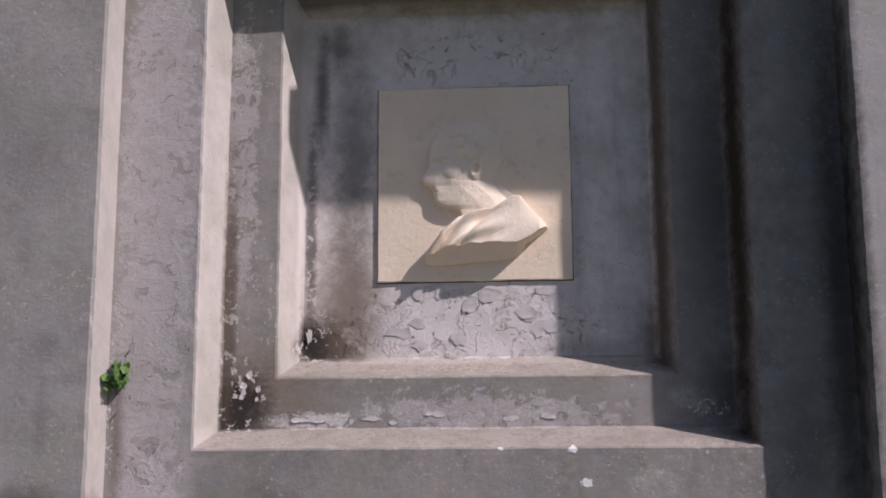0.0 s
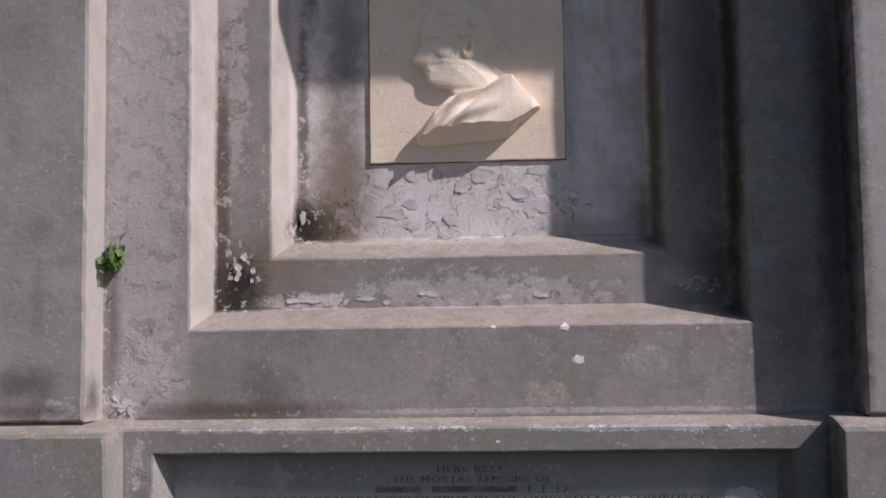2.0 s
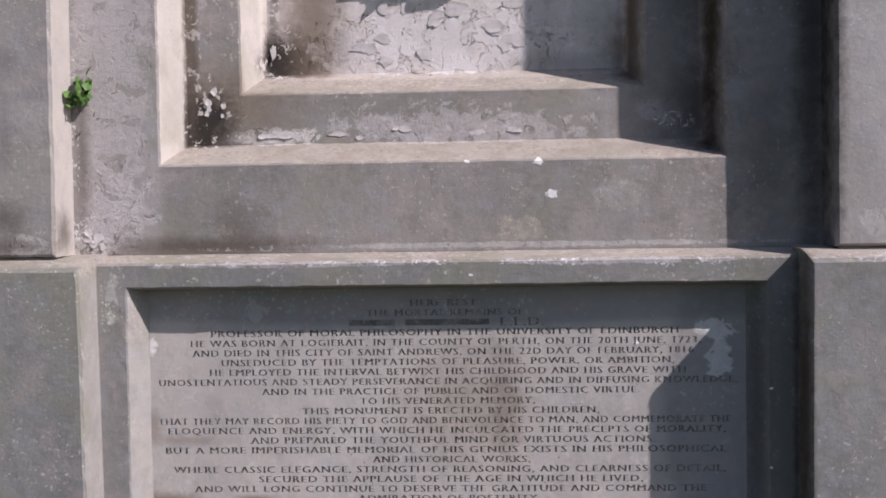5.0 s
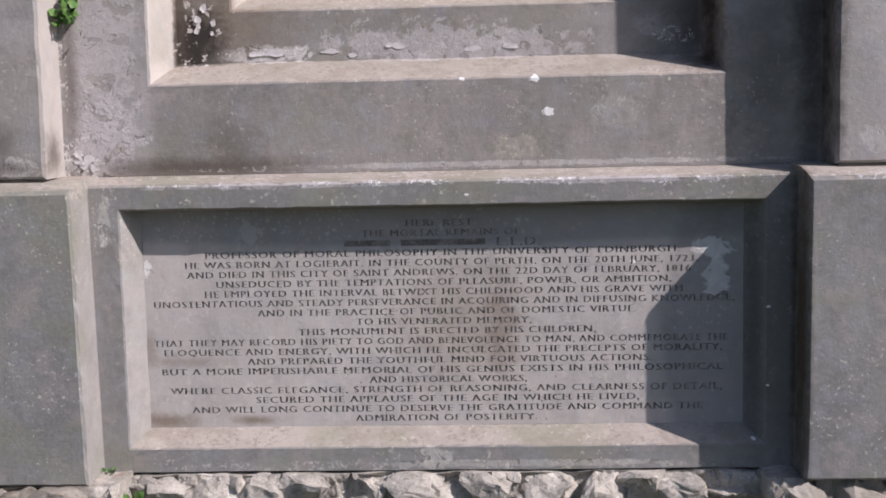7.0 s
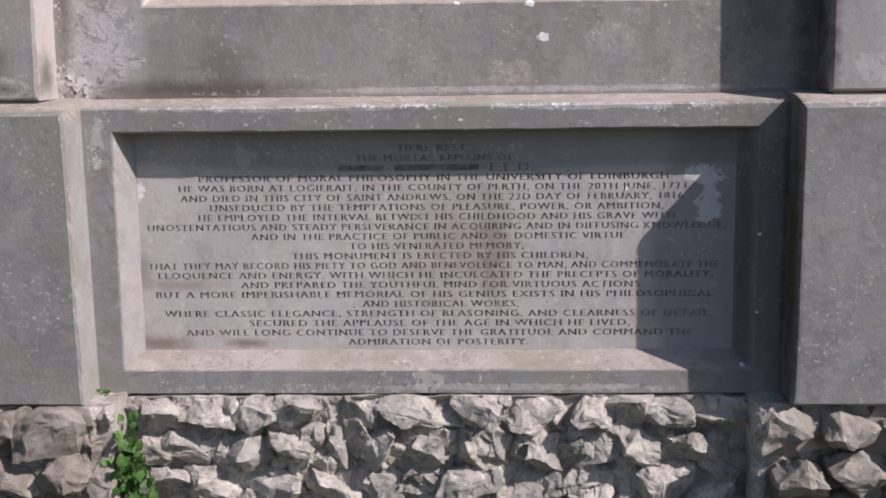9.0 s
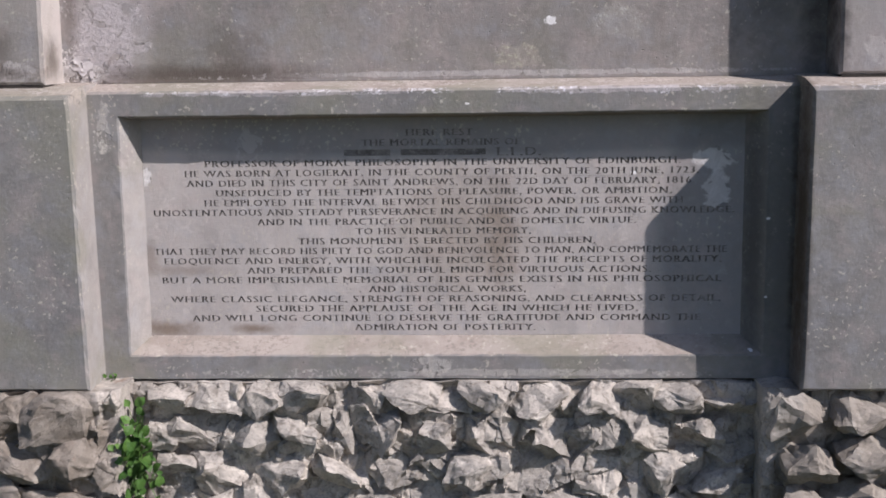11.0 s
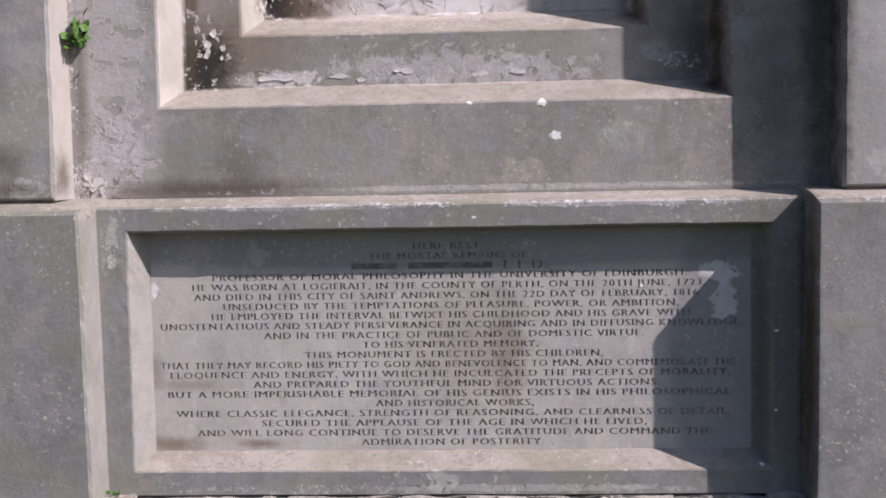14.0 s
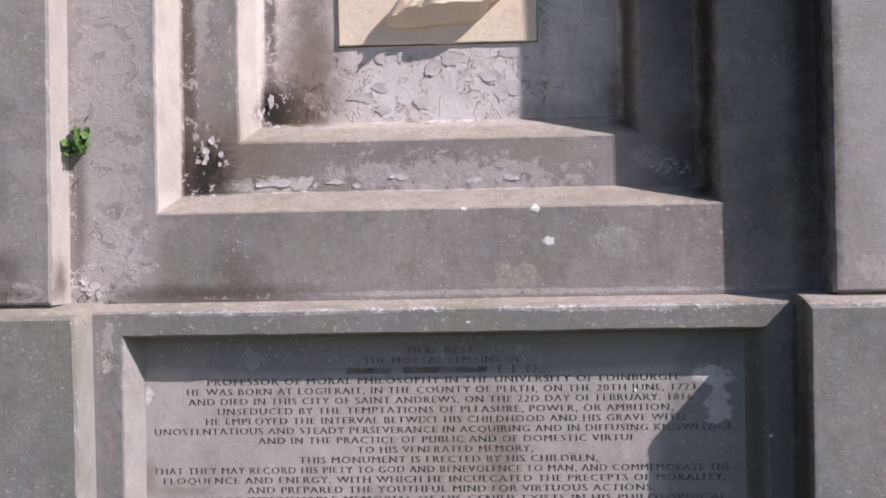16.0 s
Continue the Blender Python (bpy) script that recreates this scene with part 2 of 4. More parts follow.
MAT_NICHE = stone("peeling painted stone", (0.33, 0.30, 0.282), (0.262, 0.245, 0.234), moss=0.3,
                  coats_and_shade=[(-0.12, Y2, 2.2, 0.60, 0.05, 0.80, 0.95, (0.82, 0.75, 0.725)), (-0.80, Y0, 2.0, 0.11, 0.03, 0.9, 0.5, (0.52, 0.475, 0.475))],
                  stains_and_shade=[(-0.59, Y1, 1.74, 0.17, 0.02, 0.10, 0.75, BROWN), (-0.66, Y1, 1.695, 0.105, 0.02, 0.10, 1.0, BLACK), (-0.45, Y2, 1.90, 0.13, 0.03, 0.16, 0.6, BROWN), (-0.49, Y2, 1.845, 0.10, 0.03, 0.075, 1.0, BLACK),
                          (-0.674, Y1, 1.92, 0.020, 0.02, 0.30, 0.75, BLACK), (-0.42, Y2, 1.98, 0.075, 0.03, 0.30, 0.75, BROWN),
                          (-0.41, Y2, 2.30, 0.06, 0.03, 0.26, 0.75, GREYISH), (-0.49, Y2, 2.44, 0.022, 0.03, 0.17, 0.75, (0.07, 0.055, 0.048)), (-0.45, Y2, 2.56, 0.03, 0.03, 0.06, 0.6, (0.07, 0.055, 0.048)),
                          (-0.512, Y2, 2.12, 0.016, 0.03, 0.28, 0.7, BLACK), (-0.675, Y1, 2.0, 0.022, 0.02, 0.40, 0.5, BROWN),
                          (-0.555, 0.20, 1.84, 0.03, 0.03, 0.05, 0.8, BLACK),
                          (-0.62, Y0, 1.436, 0.28, 0.03, 0.026, 0.9, MOULD), (-0.55, Y0, 1.485, 0.07, 0.03, 0.06, 0.5, MOULD), (-0.88, Y0, 1.62, 0.02, 0.03, 0.16, 0.6, MOULD),
                          # right-hand reveals and wall strips: mould, darkened further to paint in their shade
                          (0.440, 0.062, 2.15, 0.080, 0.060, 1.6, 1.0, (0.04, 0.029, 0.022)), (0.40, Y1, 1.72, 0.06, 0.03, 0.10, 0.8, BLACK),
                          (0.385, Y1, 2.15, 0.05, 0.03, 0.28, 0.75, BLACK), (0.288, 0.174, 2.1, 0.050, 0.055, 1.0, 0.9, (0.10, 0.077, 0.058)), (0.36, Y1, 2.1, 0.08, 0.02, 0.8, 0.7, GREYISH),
                          (0.27, Y2, 1.85, 0.05, 0.03, 0.09, 0.75, BROWN), (0.15, Y2, 1.83, 0.14, 0.03, 0.035, 0.5, GREYISH),
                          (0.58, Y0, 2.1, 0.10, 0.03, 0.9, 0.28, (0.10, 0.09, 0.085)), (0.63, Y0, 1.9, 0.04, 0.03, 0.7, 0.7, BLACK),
                          # the olive entry paints light bounced off the grass onto the soffit
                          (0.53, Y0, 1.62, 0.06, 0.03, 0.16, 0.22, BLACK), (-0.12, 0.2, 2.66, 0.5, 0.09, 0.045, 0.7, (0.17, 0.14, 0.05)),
                          (-0.76, Y0, 1.40, 0.3, 0.06, 0.03, 0.5, BROWN)],
                  flakes=[(-0.14, Y2, 1.88, 0.26, 0.03, 0.085, 0.8, (0.78, 0.73, 0.735)), (-0.13, Y2, 2.52, 0.17, 0.03, 0.07, 0.6, (0.76, 0.71, 0.72)),
                          (0.075, Y2, 2.15, 0.05, 0.03, 0.30, 0.35, LILAC),
                          (-0.50, Y1, 1.67, 0.11, 0.02, 0.020, 0.9, PALE), (-0.10, Y1, 1.68, 0.25, 0.02, 0.04, 0.6, LILAC),
                          (0.35, Y1, 1.71, 0.06, 0.02, 0.028, 0.7, LILAC), (-0.81, Y0, 2.10, 0.085, 0.03, 0.75, 0.6, LILAC),
                          (-0.81, Y0, 1.51, 0.075, 0.03, 0.085, 0.65, LILAC), (0.235, Y0, 1.53, 0.05, 0.03, 0.035, 0.22, (0.50, 0.48, 0.44)),
                          (0.04, Y0, 1.465, 0.05, 0.03, 0.025, 0.25, (0.52, 0.47, 0.37)), (-0.655, Y1, 2.25, 0.04, 0.02, 0.35, 0.6, LILAC),
                          (-0.86, Y0, 1.44, 0.06, 0.03, 0.022, 0.8, PALE),
                          (0.05, Y0, 1.432, 0.5, 0.03, 0.006, 0.35, PALE)],
                  crusts=[(-0.1, Y0, 1.430, 0.62, 0.03, 0.009, 0.55, (0.55, 0.52, 0.50)), (-0.86, Y0, 1.46, 0.05, 0.03, 0.05, 0.7, PALE),
                          (-0.897, -0.01, 1.6, 0.012, 0.04, 0.30, 0.8, PALE), (0.235, Y0, 1.535, 0.045, 0.03, 0.03, 0.6, (0.62, 0.61, 0.58)),
                          (0.035, Y0, 1.468, 0.05, 0.03, 0.028, 0.6, (0.50, 0.47, 0.36)), (0.03, Y0, 1.525, 0.012, 0.03, 0.012, 0.8, (0.55, 0.50, 0.36)),
                          (-0.15, Y1, 1.70, 0.26, 0.02, 0.05, 0.55, (0.60, 0.57, 0.57)), (-0.05, 0.17, 1.79, 0.25, 0.05, 0.03, 0.5, (0.58, 0.52, 0.47)),
                          (0.37, Y1, 1.69, 0.05, 0.02, 0.02, 0.7, PALE), (-0.1, Y2, 1.90, 0.22, 0.03, 0.06, 0.5, (0.74, 0.71, 0.70))],
                  spots=[(0.102, 1.535, 0.012), (0.075, 1.603, 0.009), (-0.072, 1.604, 0.005)])
MAT_BASE = stone("grey dressed stone", (0.285, 0.273, 0.262), (0.232, 0.226, 0.221), soot=0.18, sun_wash=0.3, moss=0.5,
                 # shade painted on the right-hand faces; thin dark band under the top edge
                 stains_and_shade=[(0.51, -0.04, 1.1, 0.03, 0.06, 0.35, 0.8, (0.10, 0.097, 0.095)), (-0.12, -0.04, 1.350, 0.8, 0.03, 0.008, 0.7, BROWN),
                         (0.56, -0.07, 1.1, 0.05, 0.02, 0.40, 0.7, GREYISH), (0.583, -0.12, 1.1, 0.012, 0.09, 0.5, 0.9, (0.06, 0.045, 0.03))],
                 flakes=[(-0.45, -0.066, 1.398, 0.30, 0.010, 0.006, 0.6, LILAC), (0.25, -0.066, 1.398, 0.25, 0.010, 0.007, 0.75, LILAC),
                         (-0.14, -0.07, 0.84, 0.04, 0.02, 0.018, 0.6, (0.58, 0.55, 0.51)), (-0.80, -0.07, 1.33, 0.014, 0.02, 0.05, 0.5, (0.58, 0.55, 0.51)),
                         (0.05, -0.07, 0.825, 0.3, 0.02, 0.008, 0.5, (0.55, 0.52, 0.48)), (-0.84, -0.12, 1.40, 0.05, 0.05, 0.02, 0.5, (0.6, 0.53, 0.46)),
                         (0.80, -0.17, 0.86, 0.05, 0.02, 0.03, 0.4, (0.56, 0.54, 0.51))],
                 crusts=[(-0.15, -0.067, 1.400, 0.75, 0.008, 0.007, 0.9, (0.72, 0.70, 0.72)), (0.30, -0.067, 1.398, 0.25, 0.012, 0.012, 0.9, (0.76, 0.74, 0.77)),
                         (-0.15, -0.02, 1.416, 0.8, 0.03, 0.012, 0.7, (0.56, 0.50, 0.46)), (-1.0, -0.13, 1.408, 0.2, 0.06, 0.02, 0.7, (0.55, 0.49, 0.46)),
                         (0.80, -0.15, 1.405, 0.25, 0.05, 0.014, 0.8, (0.66, 0.64, 0.65)), (-0.15, -0.07, 0.822, 0.62, 0.02, 0.012, 0.6, (0.56, 0.53, 0.49)),
                         (-0.81, -0.072, 1.30, 0.015, 0.02, 0.07, 0.8, (0.62, 0.60, 0.55))],
                 spots=[(-0.065, 1.374, 0.004), (0.505, 0.868, 0.004), (0.53, 0.98, 0.003), (0.53, 1.14, 0.004)])
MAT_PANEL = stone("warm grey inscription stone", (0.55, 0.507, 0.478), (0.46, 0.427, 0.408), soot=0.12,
                  stains_and_shade=[(-0.71, -0.014, 0.905, 0.09, 0.02, 0.020, 0.85, BROWN), (-0.52, -0.014, 0.905, 0.05, 0.02, 0.012, 0.85, BROWN),
                          (-0.08, -0.014, 1.10, 0.16, 0.02, 0.15, 0.40, (0.27, 0.21, 0.15)), (0.00, -0.014, 1.10, 0.04, 0.02, 0.13, 0.45, (0.22, 0.165, 0.12)),
                          (-0.66, -0.014, 1.03, 0.10, 0.02, 0.014, 0.4, BROWN), (-0.735, -0.014, 1.06, 0.02, 0.02, 0.035, 0.5, BROWN)],
                  # bluish dark tones paint the shade along the panel's top and right side
                  coats_and_shade=[(-0.1, -0.014, 1.32, 0.9, 0.02, 0.055, 0.5, (0.17, 0.175, 0.185)), (0.45, -0.014, 1.08, 0.13, 0.02, 0.34, 0.5, (0.17, 0.175, 0.185))],
                  flakes=[(0.43, -0.014, 1.255, 0.04, 0.02, 0.024, 0.8, (0.76, 0.74, 0.73)), (0.44, -0.014, 1.19, 0.026, 0.02, 0.045, 0.8, (0.76, 0.74, 0.73)),
                          (-0.52, -0.014, 1.285, 0.03, 0.02, 0.03, 0.4, (0.62, 0.60, 0.60)), (-0.735, -0.014, 1.23, 0.010, 0.02, 0.02, 0.9, (0.85, 0.82, 0.80))],
                  spots=[(0.27, 1.228, 0.006)])
MAT_PILASTER = stone("pale rendered stone", (0.385, 0.355, 0.34), (0.315, 0.295, 0.285), soot=0.22, sun_wash=0.6, moss=0.25,
                     coats_and_shade=[(0.83, -0.1, 2.3, 0.2, 0.04, 0.95, 0.7, (0.47, 0.45, 0.455))],
                     stains_and_shade=[(-1.0, -0.1, 1.66, 0.02, 0.03, 0.09, 0.5, GREYISH), (-1.0, -0.1, 1.82, 0.035, 0.03, 0.03, 0.5, GREYISH), (-1.05, -0.1, 2.0, 0.03, 0.03, 0.06, 0.4, GREYISH),
                             (-1.03, -0.1, 1.50, 0.08, 0.04, 0.04, 0.75, MOULD), (-1.02, -0.1, 2.2, 0.10, 0.03, 0.12, 0.4, GREYISH),
                             (-1.0, -0.1, 1.445, 0.16, 0.04, 0.022, 0.8, MOULD), (-0.90, -0.06, 1.47, 0.012, 0.05, 0.05, 0.8, MOULD), (-0.915, -0.02, 1.6, 0.01, 0.03, 0.2, 0.7, BROWN),
                             # shade painted black on the right pilaster's inner side
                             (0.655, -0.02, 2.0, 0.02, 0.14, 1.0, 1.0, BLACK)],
                     flakes=[(-0.95, -0.1, 1.445, 0.05, 0.03, 0.022, 0.8, PALE), (0.75, -0.1, 1.47, 0.06, 0.03, 0.03, 0.25, PALE)])


def letter_floor():
    n = Nodes("dark weathered letter cut")
    col = n.mix(n.step(n.noise(40, 4, 0.6), 0.35, 0.65), (0.15, 0.136, 0.126), (0.27, 0.248, 0.23))
    # the dark paint has washed out of many strokes
    col = n.mix(n.step(n.noise(150, 5, 0.7, offset=9.0), 0.52, 0.62, 0.0, 0.5), col, (0.42, 0.385, 0.36))
    return n.finish(col, 0.9)


def marble(name="cream weathered marble", light=(0.95, 0.80, 0.645), dark=(0.88, 0.73, 0.575), stain=0.35):
    n = Nodes(name)
    a = n.step(n.noise(7, 5, 0.6), 0.3, 0.7)
    col = n.mix(a, light, dark)
    col = n.mix(n.step(n.noise(40, 5, 0.65, offset=4.0), 0.55, 0.75, 0.0, stain), col, (0.55, 0.46, 0.35))
    pits = n.math("MULTIPLY", n.step(n.cells(90), 0.0, 0.2, 1.0, 0.0), n.step(n.noise(16, 3, 0.5, offset=9.0), 0.55, 0.66))
    h = n.math("SUBTRACT", n.math("MULTIPLY", n.noise(70, 5, 0.7, offset=1.0), 0.6), pits)
    return n.finish(col, 0.6, n.bump(h, 0.0026))


def rock():
    n = Nodes("rough hewn grey brown rock")
    a = n.step(n.noise(9, 6, 0.65, 0.4), 0.36, 0.64)
    col = n.mix(a, (0.58, 0.53, 0.47), (0.36, 0.333, 0.30))
    col = n.mix(n.step(n.noise(38, 6, 0.7, 0.3, offset=3.0), 0.50, 0.66, 0.0, 0.7), col, (0.20, 0.178, 0.152))
    col = n.mix(n.step(n.noise(22, 5, 0.65, offset=8.0), 0.55, 0.66, 0.0, 0.75), col, (0.72, 0.67, 0.60))
    col = n.mix(n.step(n.noise(150, 5, 0.7, offset=28.0), 0.54, 0.64, 0.0, 0.5), col, (0.13, 0.115, 0.10))
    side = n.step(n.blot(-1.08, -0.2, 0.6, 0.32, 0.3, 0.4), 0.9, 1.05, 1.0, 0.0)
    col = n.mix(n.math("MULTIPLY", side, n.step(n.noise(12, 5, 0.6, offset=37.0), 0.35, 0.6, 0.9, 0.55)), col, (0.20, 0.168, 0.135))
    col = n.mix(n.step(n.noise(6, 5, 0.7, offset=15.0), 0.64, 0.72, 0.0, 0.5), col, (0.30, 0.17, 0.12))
    # right block toned down to paint the deep shade among its stones
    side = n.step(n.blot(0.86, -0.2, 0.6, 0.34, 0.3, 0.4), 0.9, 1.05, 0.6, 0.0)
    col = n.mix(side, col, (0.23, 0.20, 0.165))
    h = n.math("ADD", n.noise(60, 8, 0.72, offset=2.0), n.math("MULTIPLY", n.noise(220, 4, 0.7), 0.4))
    return n.finish(col, 0.9, n.bump(h, 0.004))


def leaf(name, a, b):
    n = Nodes(name)
    info = n.t.nodes.new("ShaderNodeNewGeometry").outputs["Random Per Island"]
    col = n.mix(info, a, b)
    n.bsdf.inputs["Subsurface Weight"].default_value = 0.0
    return n.finish(n.mix(n.step(n.noise(120, 3, 0.5), 0.4, 0.7, 0.0, 0.5), col, b), 0.5)


def grass():
    n = Nodes("dry mown grass")
    col = n.mix(n.step(n.noise(3, 6, 0.7), 0.3, 0.7), (0.06, 0.075, 0.03), (0.10, 0.10, 0.045))
    return n.finish(col, 0.95, n.bump(n.noise(90, 5, 0.7), 0.02))


def plain(name, colour, rough=0.8):
    n = Nodes(name)
    return n.finish(n.mix(n.step(n.noise(60, 4, 0.6), 0.4, 0.7), colour, tuple(c * 0.8 for c in colour)), rough)


MAT_CUT, MAT_MARBLE, MAT_BUST, MAT_ROCK, MAT_GRASS = letter_floor(), marble(), marble("pale worn marble", (0.945, 0.81, 0.67), (0.88, 0.745, 0.605), 0.12), rock(), grass()
MAT_LEAF = leaf("fresh green leaf", (0.12, 0.22, 0.05), (0.04, 0.10, 0.02))
MAT_SCALE = plain("pale flaking paint", (0.64, 0.60, 0.595), 0.9)
MAT_GAP = plain("dark joint mortar", (0.05, 0.045, 0.04), 0.95)


# ---- mesh helpers ----
def part(name, bm, material, parent=None, label="", smooth=False):
    bmesh.ops.remove_doubles(bm, verts=bm.verts, dist=1e-5)
    me = bpy.data.meshes.new(name)
    bm.to_mesh(me)
    bm.free()
    me.materials.append(material)
    if smooth:
        me.polygons.foreach_set("use_smooth", [True] * len(me.polygons))
    ob = new(name, me)
    if parent is not None:
        ob.parent = parent
        ob.matrix_parent_inverse = parent.matrix_world.inverted()
    if label:
        tagged(ob, label)
    return ob


def sheet(bm, a, b, c, d, nu, nv):
    """A grid over the quad a b c d (a to b: nu steps, a to d: nv steps)."""
    a, b, c, d = (Vector(p) for p in (a, b, c, d))
    rows = [[bm.verts.new(a.lerp(b, i / nu).lerp(d.lerp(c, i / nu), j / nv)) for i in range(nu + 1)] for j in range(nv + 1)]
    for j in range(nv):
        for i in range(nu):
            bm.faces.new((rows[j][i], rows[j][i + 1], rows[j + 1][i + 1], rows[j + 1][i]))


def wear(bm, amount=0.0010, fine=0.0016):
    """Weld, then take faces slightly out of true and chip the arrises, as on old stone."""
    bmesh.ops.remove_doubles(bm, verts=bm.verts, dist=1e-5)
    bm.normal_update()
    arris = {v for e in bm.edges if len(e.link_faces) == 2 and e.calc_face_angle(0.0) > 0.25 for v in e.verts}
    for v in bm.verts:
        shift = noise.noise_vector(v.co * 7) * amount
        if v in arris:
            shift += noise.noise_vector(v.co * 55) * fine
        v.co += shift


def ring_front(bm, rings, cell=0.02):
    """Loft between nested upright rectangles (x0, x1, z0, z1, y), seen from -y."""
    for (ax0, ax1, az0, az1, ay), (bx0, bx1, bz0, bz1, by) in zip(rings, rings[1:]):
        A = [(ax0, ay, az0), (ax1, ay, az0), (ax1, ay, az1), (ax0, ay, az1)]
        B = [(bx0, by, bz0), (bx1, by, bz0), (bx1, by, bz1), (bx0, by, bz1)]
        nx, nz = max(1, round((rings[0][1] - rings[0][0]) / cell)), max(1, round((rings[0][3] - rings[0][2]) / cell))
        for k in range(4):
            p, q, r, s = A[k], A[(k + 1) % 4], B[(k + 1) % 4], B[k]
            gap = max((Vector(p) - Vector(s)).length, (Vector(q) - Vector(r)).length)
            sheet(bm, p, q, r, s, nx if k % 2 == 0 else nz, max(1, round(gap / cell)))


def chamfered(x0, x1, y0, y1, z0, z1, ch=0.005, cell=0.02):
    """A worn block, closed, with small chamfers on the front's edges."""
    bm = bmesh.new()
    ring_front(bm, [(x0, x1, z0, z1, y1), (x0, x1, z0, z1, y0 + ch), (x0 + ch, x1 - ch, z0 + ch, z1 - ch, y0)], cell)
    nx, nz = max(1, round((x1 - x0) / cell)), max(1, round((z1 - z0) / cell))
    sheet(bm, (x0 + ch, y0, z0 + ch), (x1 - ch, y0, z0 + ch), (x1 - ch, y0, z1 - ch), (x0 + ch, y0, z1 - ch), nx, nz)
    sheet(bm, (x1, y1, z0), (x0, y1, z0), (x0, y1, z1), (x1, y1, z1), nx, nz)
    wear(bm)
    return bm


def thing(name, at, label, category, group="", kind=""):
    ob = new(name)
    ob.location = at
    bpy.context.view_layer.update()
    return tagged(ob, label, category, group, kind)


# ---- ground ----
bm = bmesh.new()
sheet(bm, (-900, -900, 0), (900, -900, 0), (900, 900, 0), (-900, 900, 0), 8, 8)
tagged(part("ground", bm, MAT_GRASS), "mown churchyard grass in front of the stone monument", "ground", kind="structure")

# ---- the monument ----
CX = -0.127
monument = thing("memorial_monument", (CX, 0.3, 0), "weathered grey stone wall monument with a stepped niche and peeling paint", "monument")

# upper wall with a niche stepped back twice, sloping sills and splayed jambs
O = (-0.714, 0.457, 1.608, 2.76)
OB = (-0.684, 0.422, 1.653, 2.712)
I = (-0.564, 0.306, 1.764, 2.700)
IB = (-0.526, 0.270, 1.815, 2.632)
bm = bmesh.new()
c = 0.004
ring_front(bm, [(-0.915, 0.66, 1.4205, 3.1, 0.0), (O[0] - c, O[1] + c, O[2] - c, O[3] + c, 0.0), (*O, c), (*OB, 0.113),
                (I[0] - c, I[1] + c, I[2] - c, I[3] + c, 0.113), (*I, 0.113 + c), (*IB, 0.222)], 0.02)
sheet(bm, (IB[0], 0.222, IB[2]), (IB[1], 0.222, IB[2]), (IB[1], 0.222, IB[3]), (IB[0], 0.222, IB[3]), 40, 40)
wear(bm)
niche = part("niche_wall", bm, MAT_NICHE, monument, "grey and lilac painted stone with flaking paint, black mould and painted shade")


def paint_scale(x, y, z, w, h, lift, rng):
    """A thin ragged scale of paint, curling away from the wall along one side."""
    bm = bmesh.new()
    n, turn = 14, rng.uniform(0, 6.28)
    y -= rng.uniform(0.0012, 0.0022)
    rim = [(k * 6.283 / n, rng.uniform(0.6, 1.1)) for k in range(n)]
    layers = []
    for back in (0.0, 0.0012):
        rings = []
        for f in (0.5, 1.0):
            ring = []
            for a, r in rim:
                u, v = f * r * math.cos(a), f * r * math.sin(a)
                curl = max(0.0, u * math.cos(turn) + v * math.sin(turn)) ** 2
                ring.append(bm.verts.new((x + u * w / 2, y - lift * curl + back, z + v * h / 2)))
            rings.append(ring)
        mid = bm.verts.new((x, y + back, z))
        for i in range(n):
            j = (i + 1) % n
            bm.faces.new((mid, rings[0][i], rings[0][j]))
            bm.faces.new((rings[0][i], rings[1][i], rings[1][j], rings[0][j]))
        layers.append(rings[1])
    for i in range(n):
        j = (i + 1) % n
        bm.faces.new((layers[0][i], layers[0][j], layers[1][j], layers[1][i]))
    bmesh.ops.recalc_face_normals(bm, faces=bm.faces[:])
    return bm


rng = random.Random(8)
for k in range(16):  # under the plaque
    part("paint_scale", paint_scale(rng.uniform(-0.36, 0.06), 0.222, rng.uniform(1.84, 1.965), rng.uniform(0.025, 0.06), rng.uniform(0.02, 0.045), rng.uniform(0.0008, 0.0025), rng), MAT_SCALE, niche)
for k in range(7):  # in the mouldy corners
    part("paint_scale", paint_scale(rng.uniform(-0.675, -0.60), 0.113, rng.uniform(1.67, 1.78), rng.uniform(0.008, 0.018), rng.uniform(0.010, 0.022), 0.003, rng), MAT_SCALE, niche)
    part("paint_scale", paint_scale(rng.uniform(-0.885, -0.84), 0.0, rng.uniform(1.434, 1.47), rng.uniform(0.010, 0.024), rng.uniform(0.010, 0.022), 0.003, rng), MAT_SCALE, niche)
part("paint_scale", paint_scale(-0.512, 0.219, 1.865, 0.018, 0.035, 0.004, rng), MAT_SCALE, niche)
for k in range(8):  # along the foot of the inner step
    part("paint_scale", paint_scale(rng.uniform(-0.56, 0.05), 0.113, rng.uniform(1.66, 1.685), rng.uniform(0.02, 0.05), rng.uniform(0.010, 0.020), 0.002, rng), MAT_SCALE, niche)
bm = chamfered(-1.25, 0.99, 0.26, 0.62, 0.0, 3.1, 0.01, 0.1)
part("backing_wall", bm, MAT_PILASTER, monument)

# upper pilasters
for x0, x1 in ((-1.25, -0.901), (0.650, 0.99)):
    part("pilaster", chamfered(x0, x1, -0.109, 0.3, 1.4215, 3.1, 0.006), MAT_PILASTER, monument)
    part("joint", chamfered(x0 + 0.003, x1 - 0.003, -0.105, 0.25, 1.405, 1.4235, 0.002, 0.05), MAT_GAP, monument)

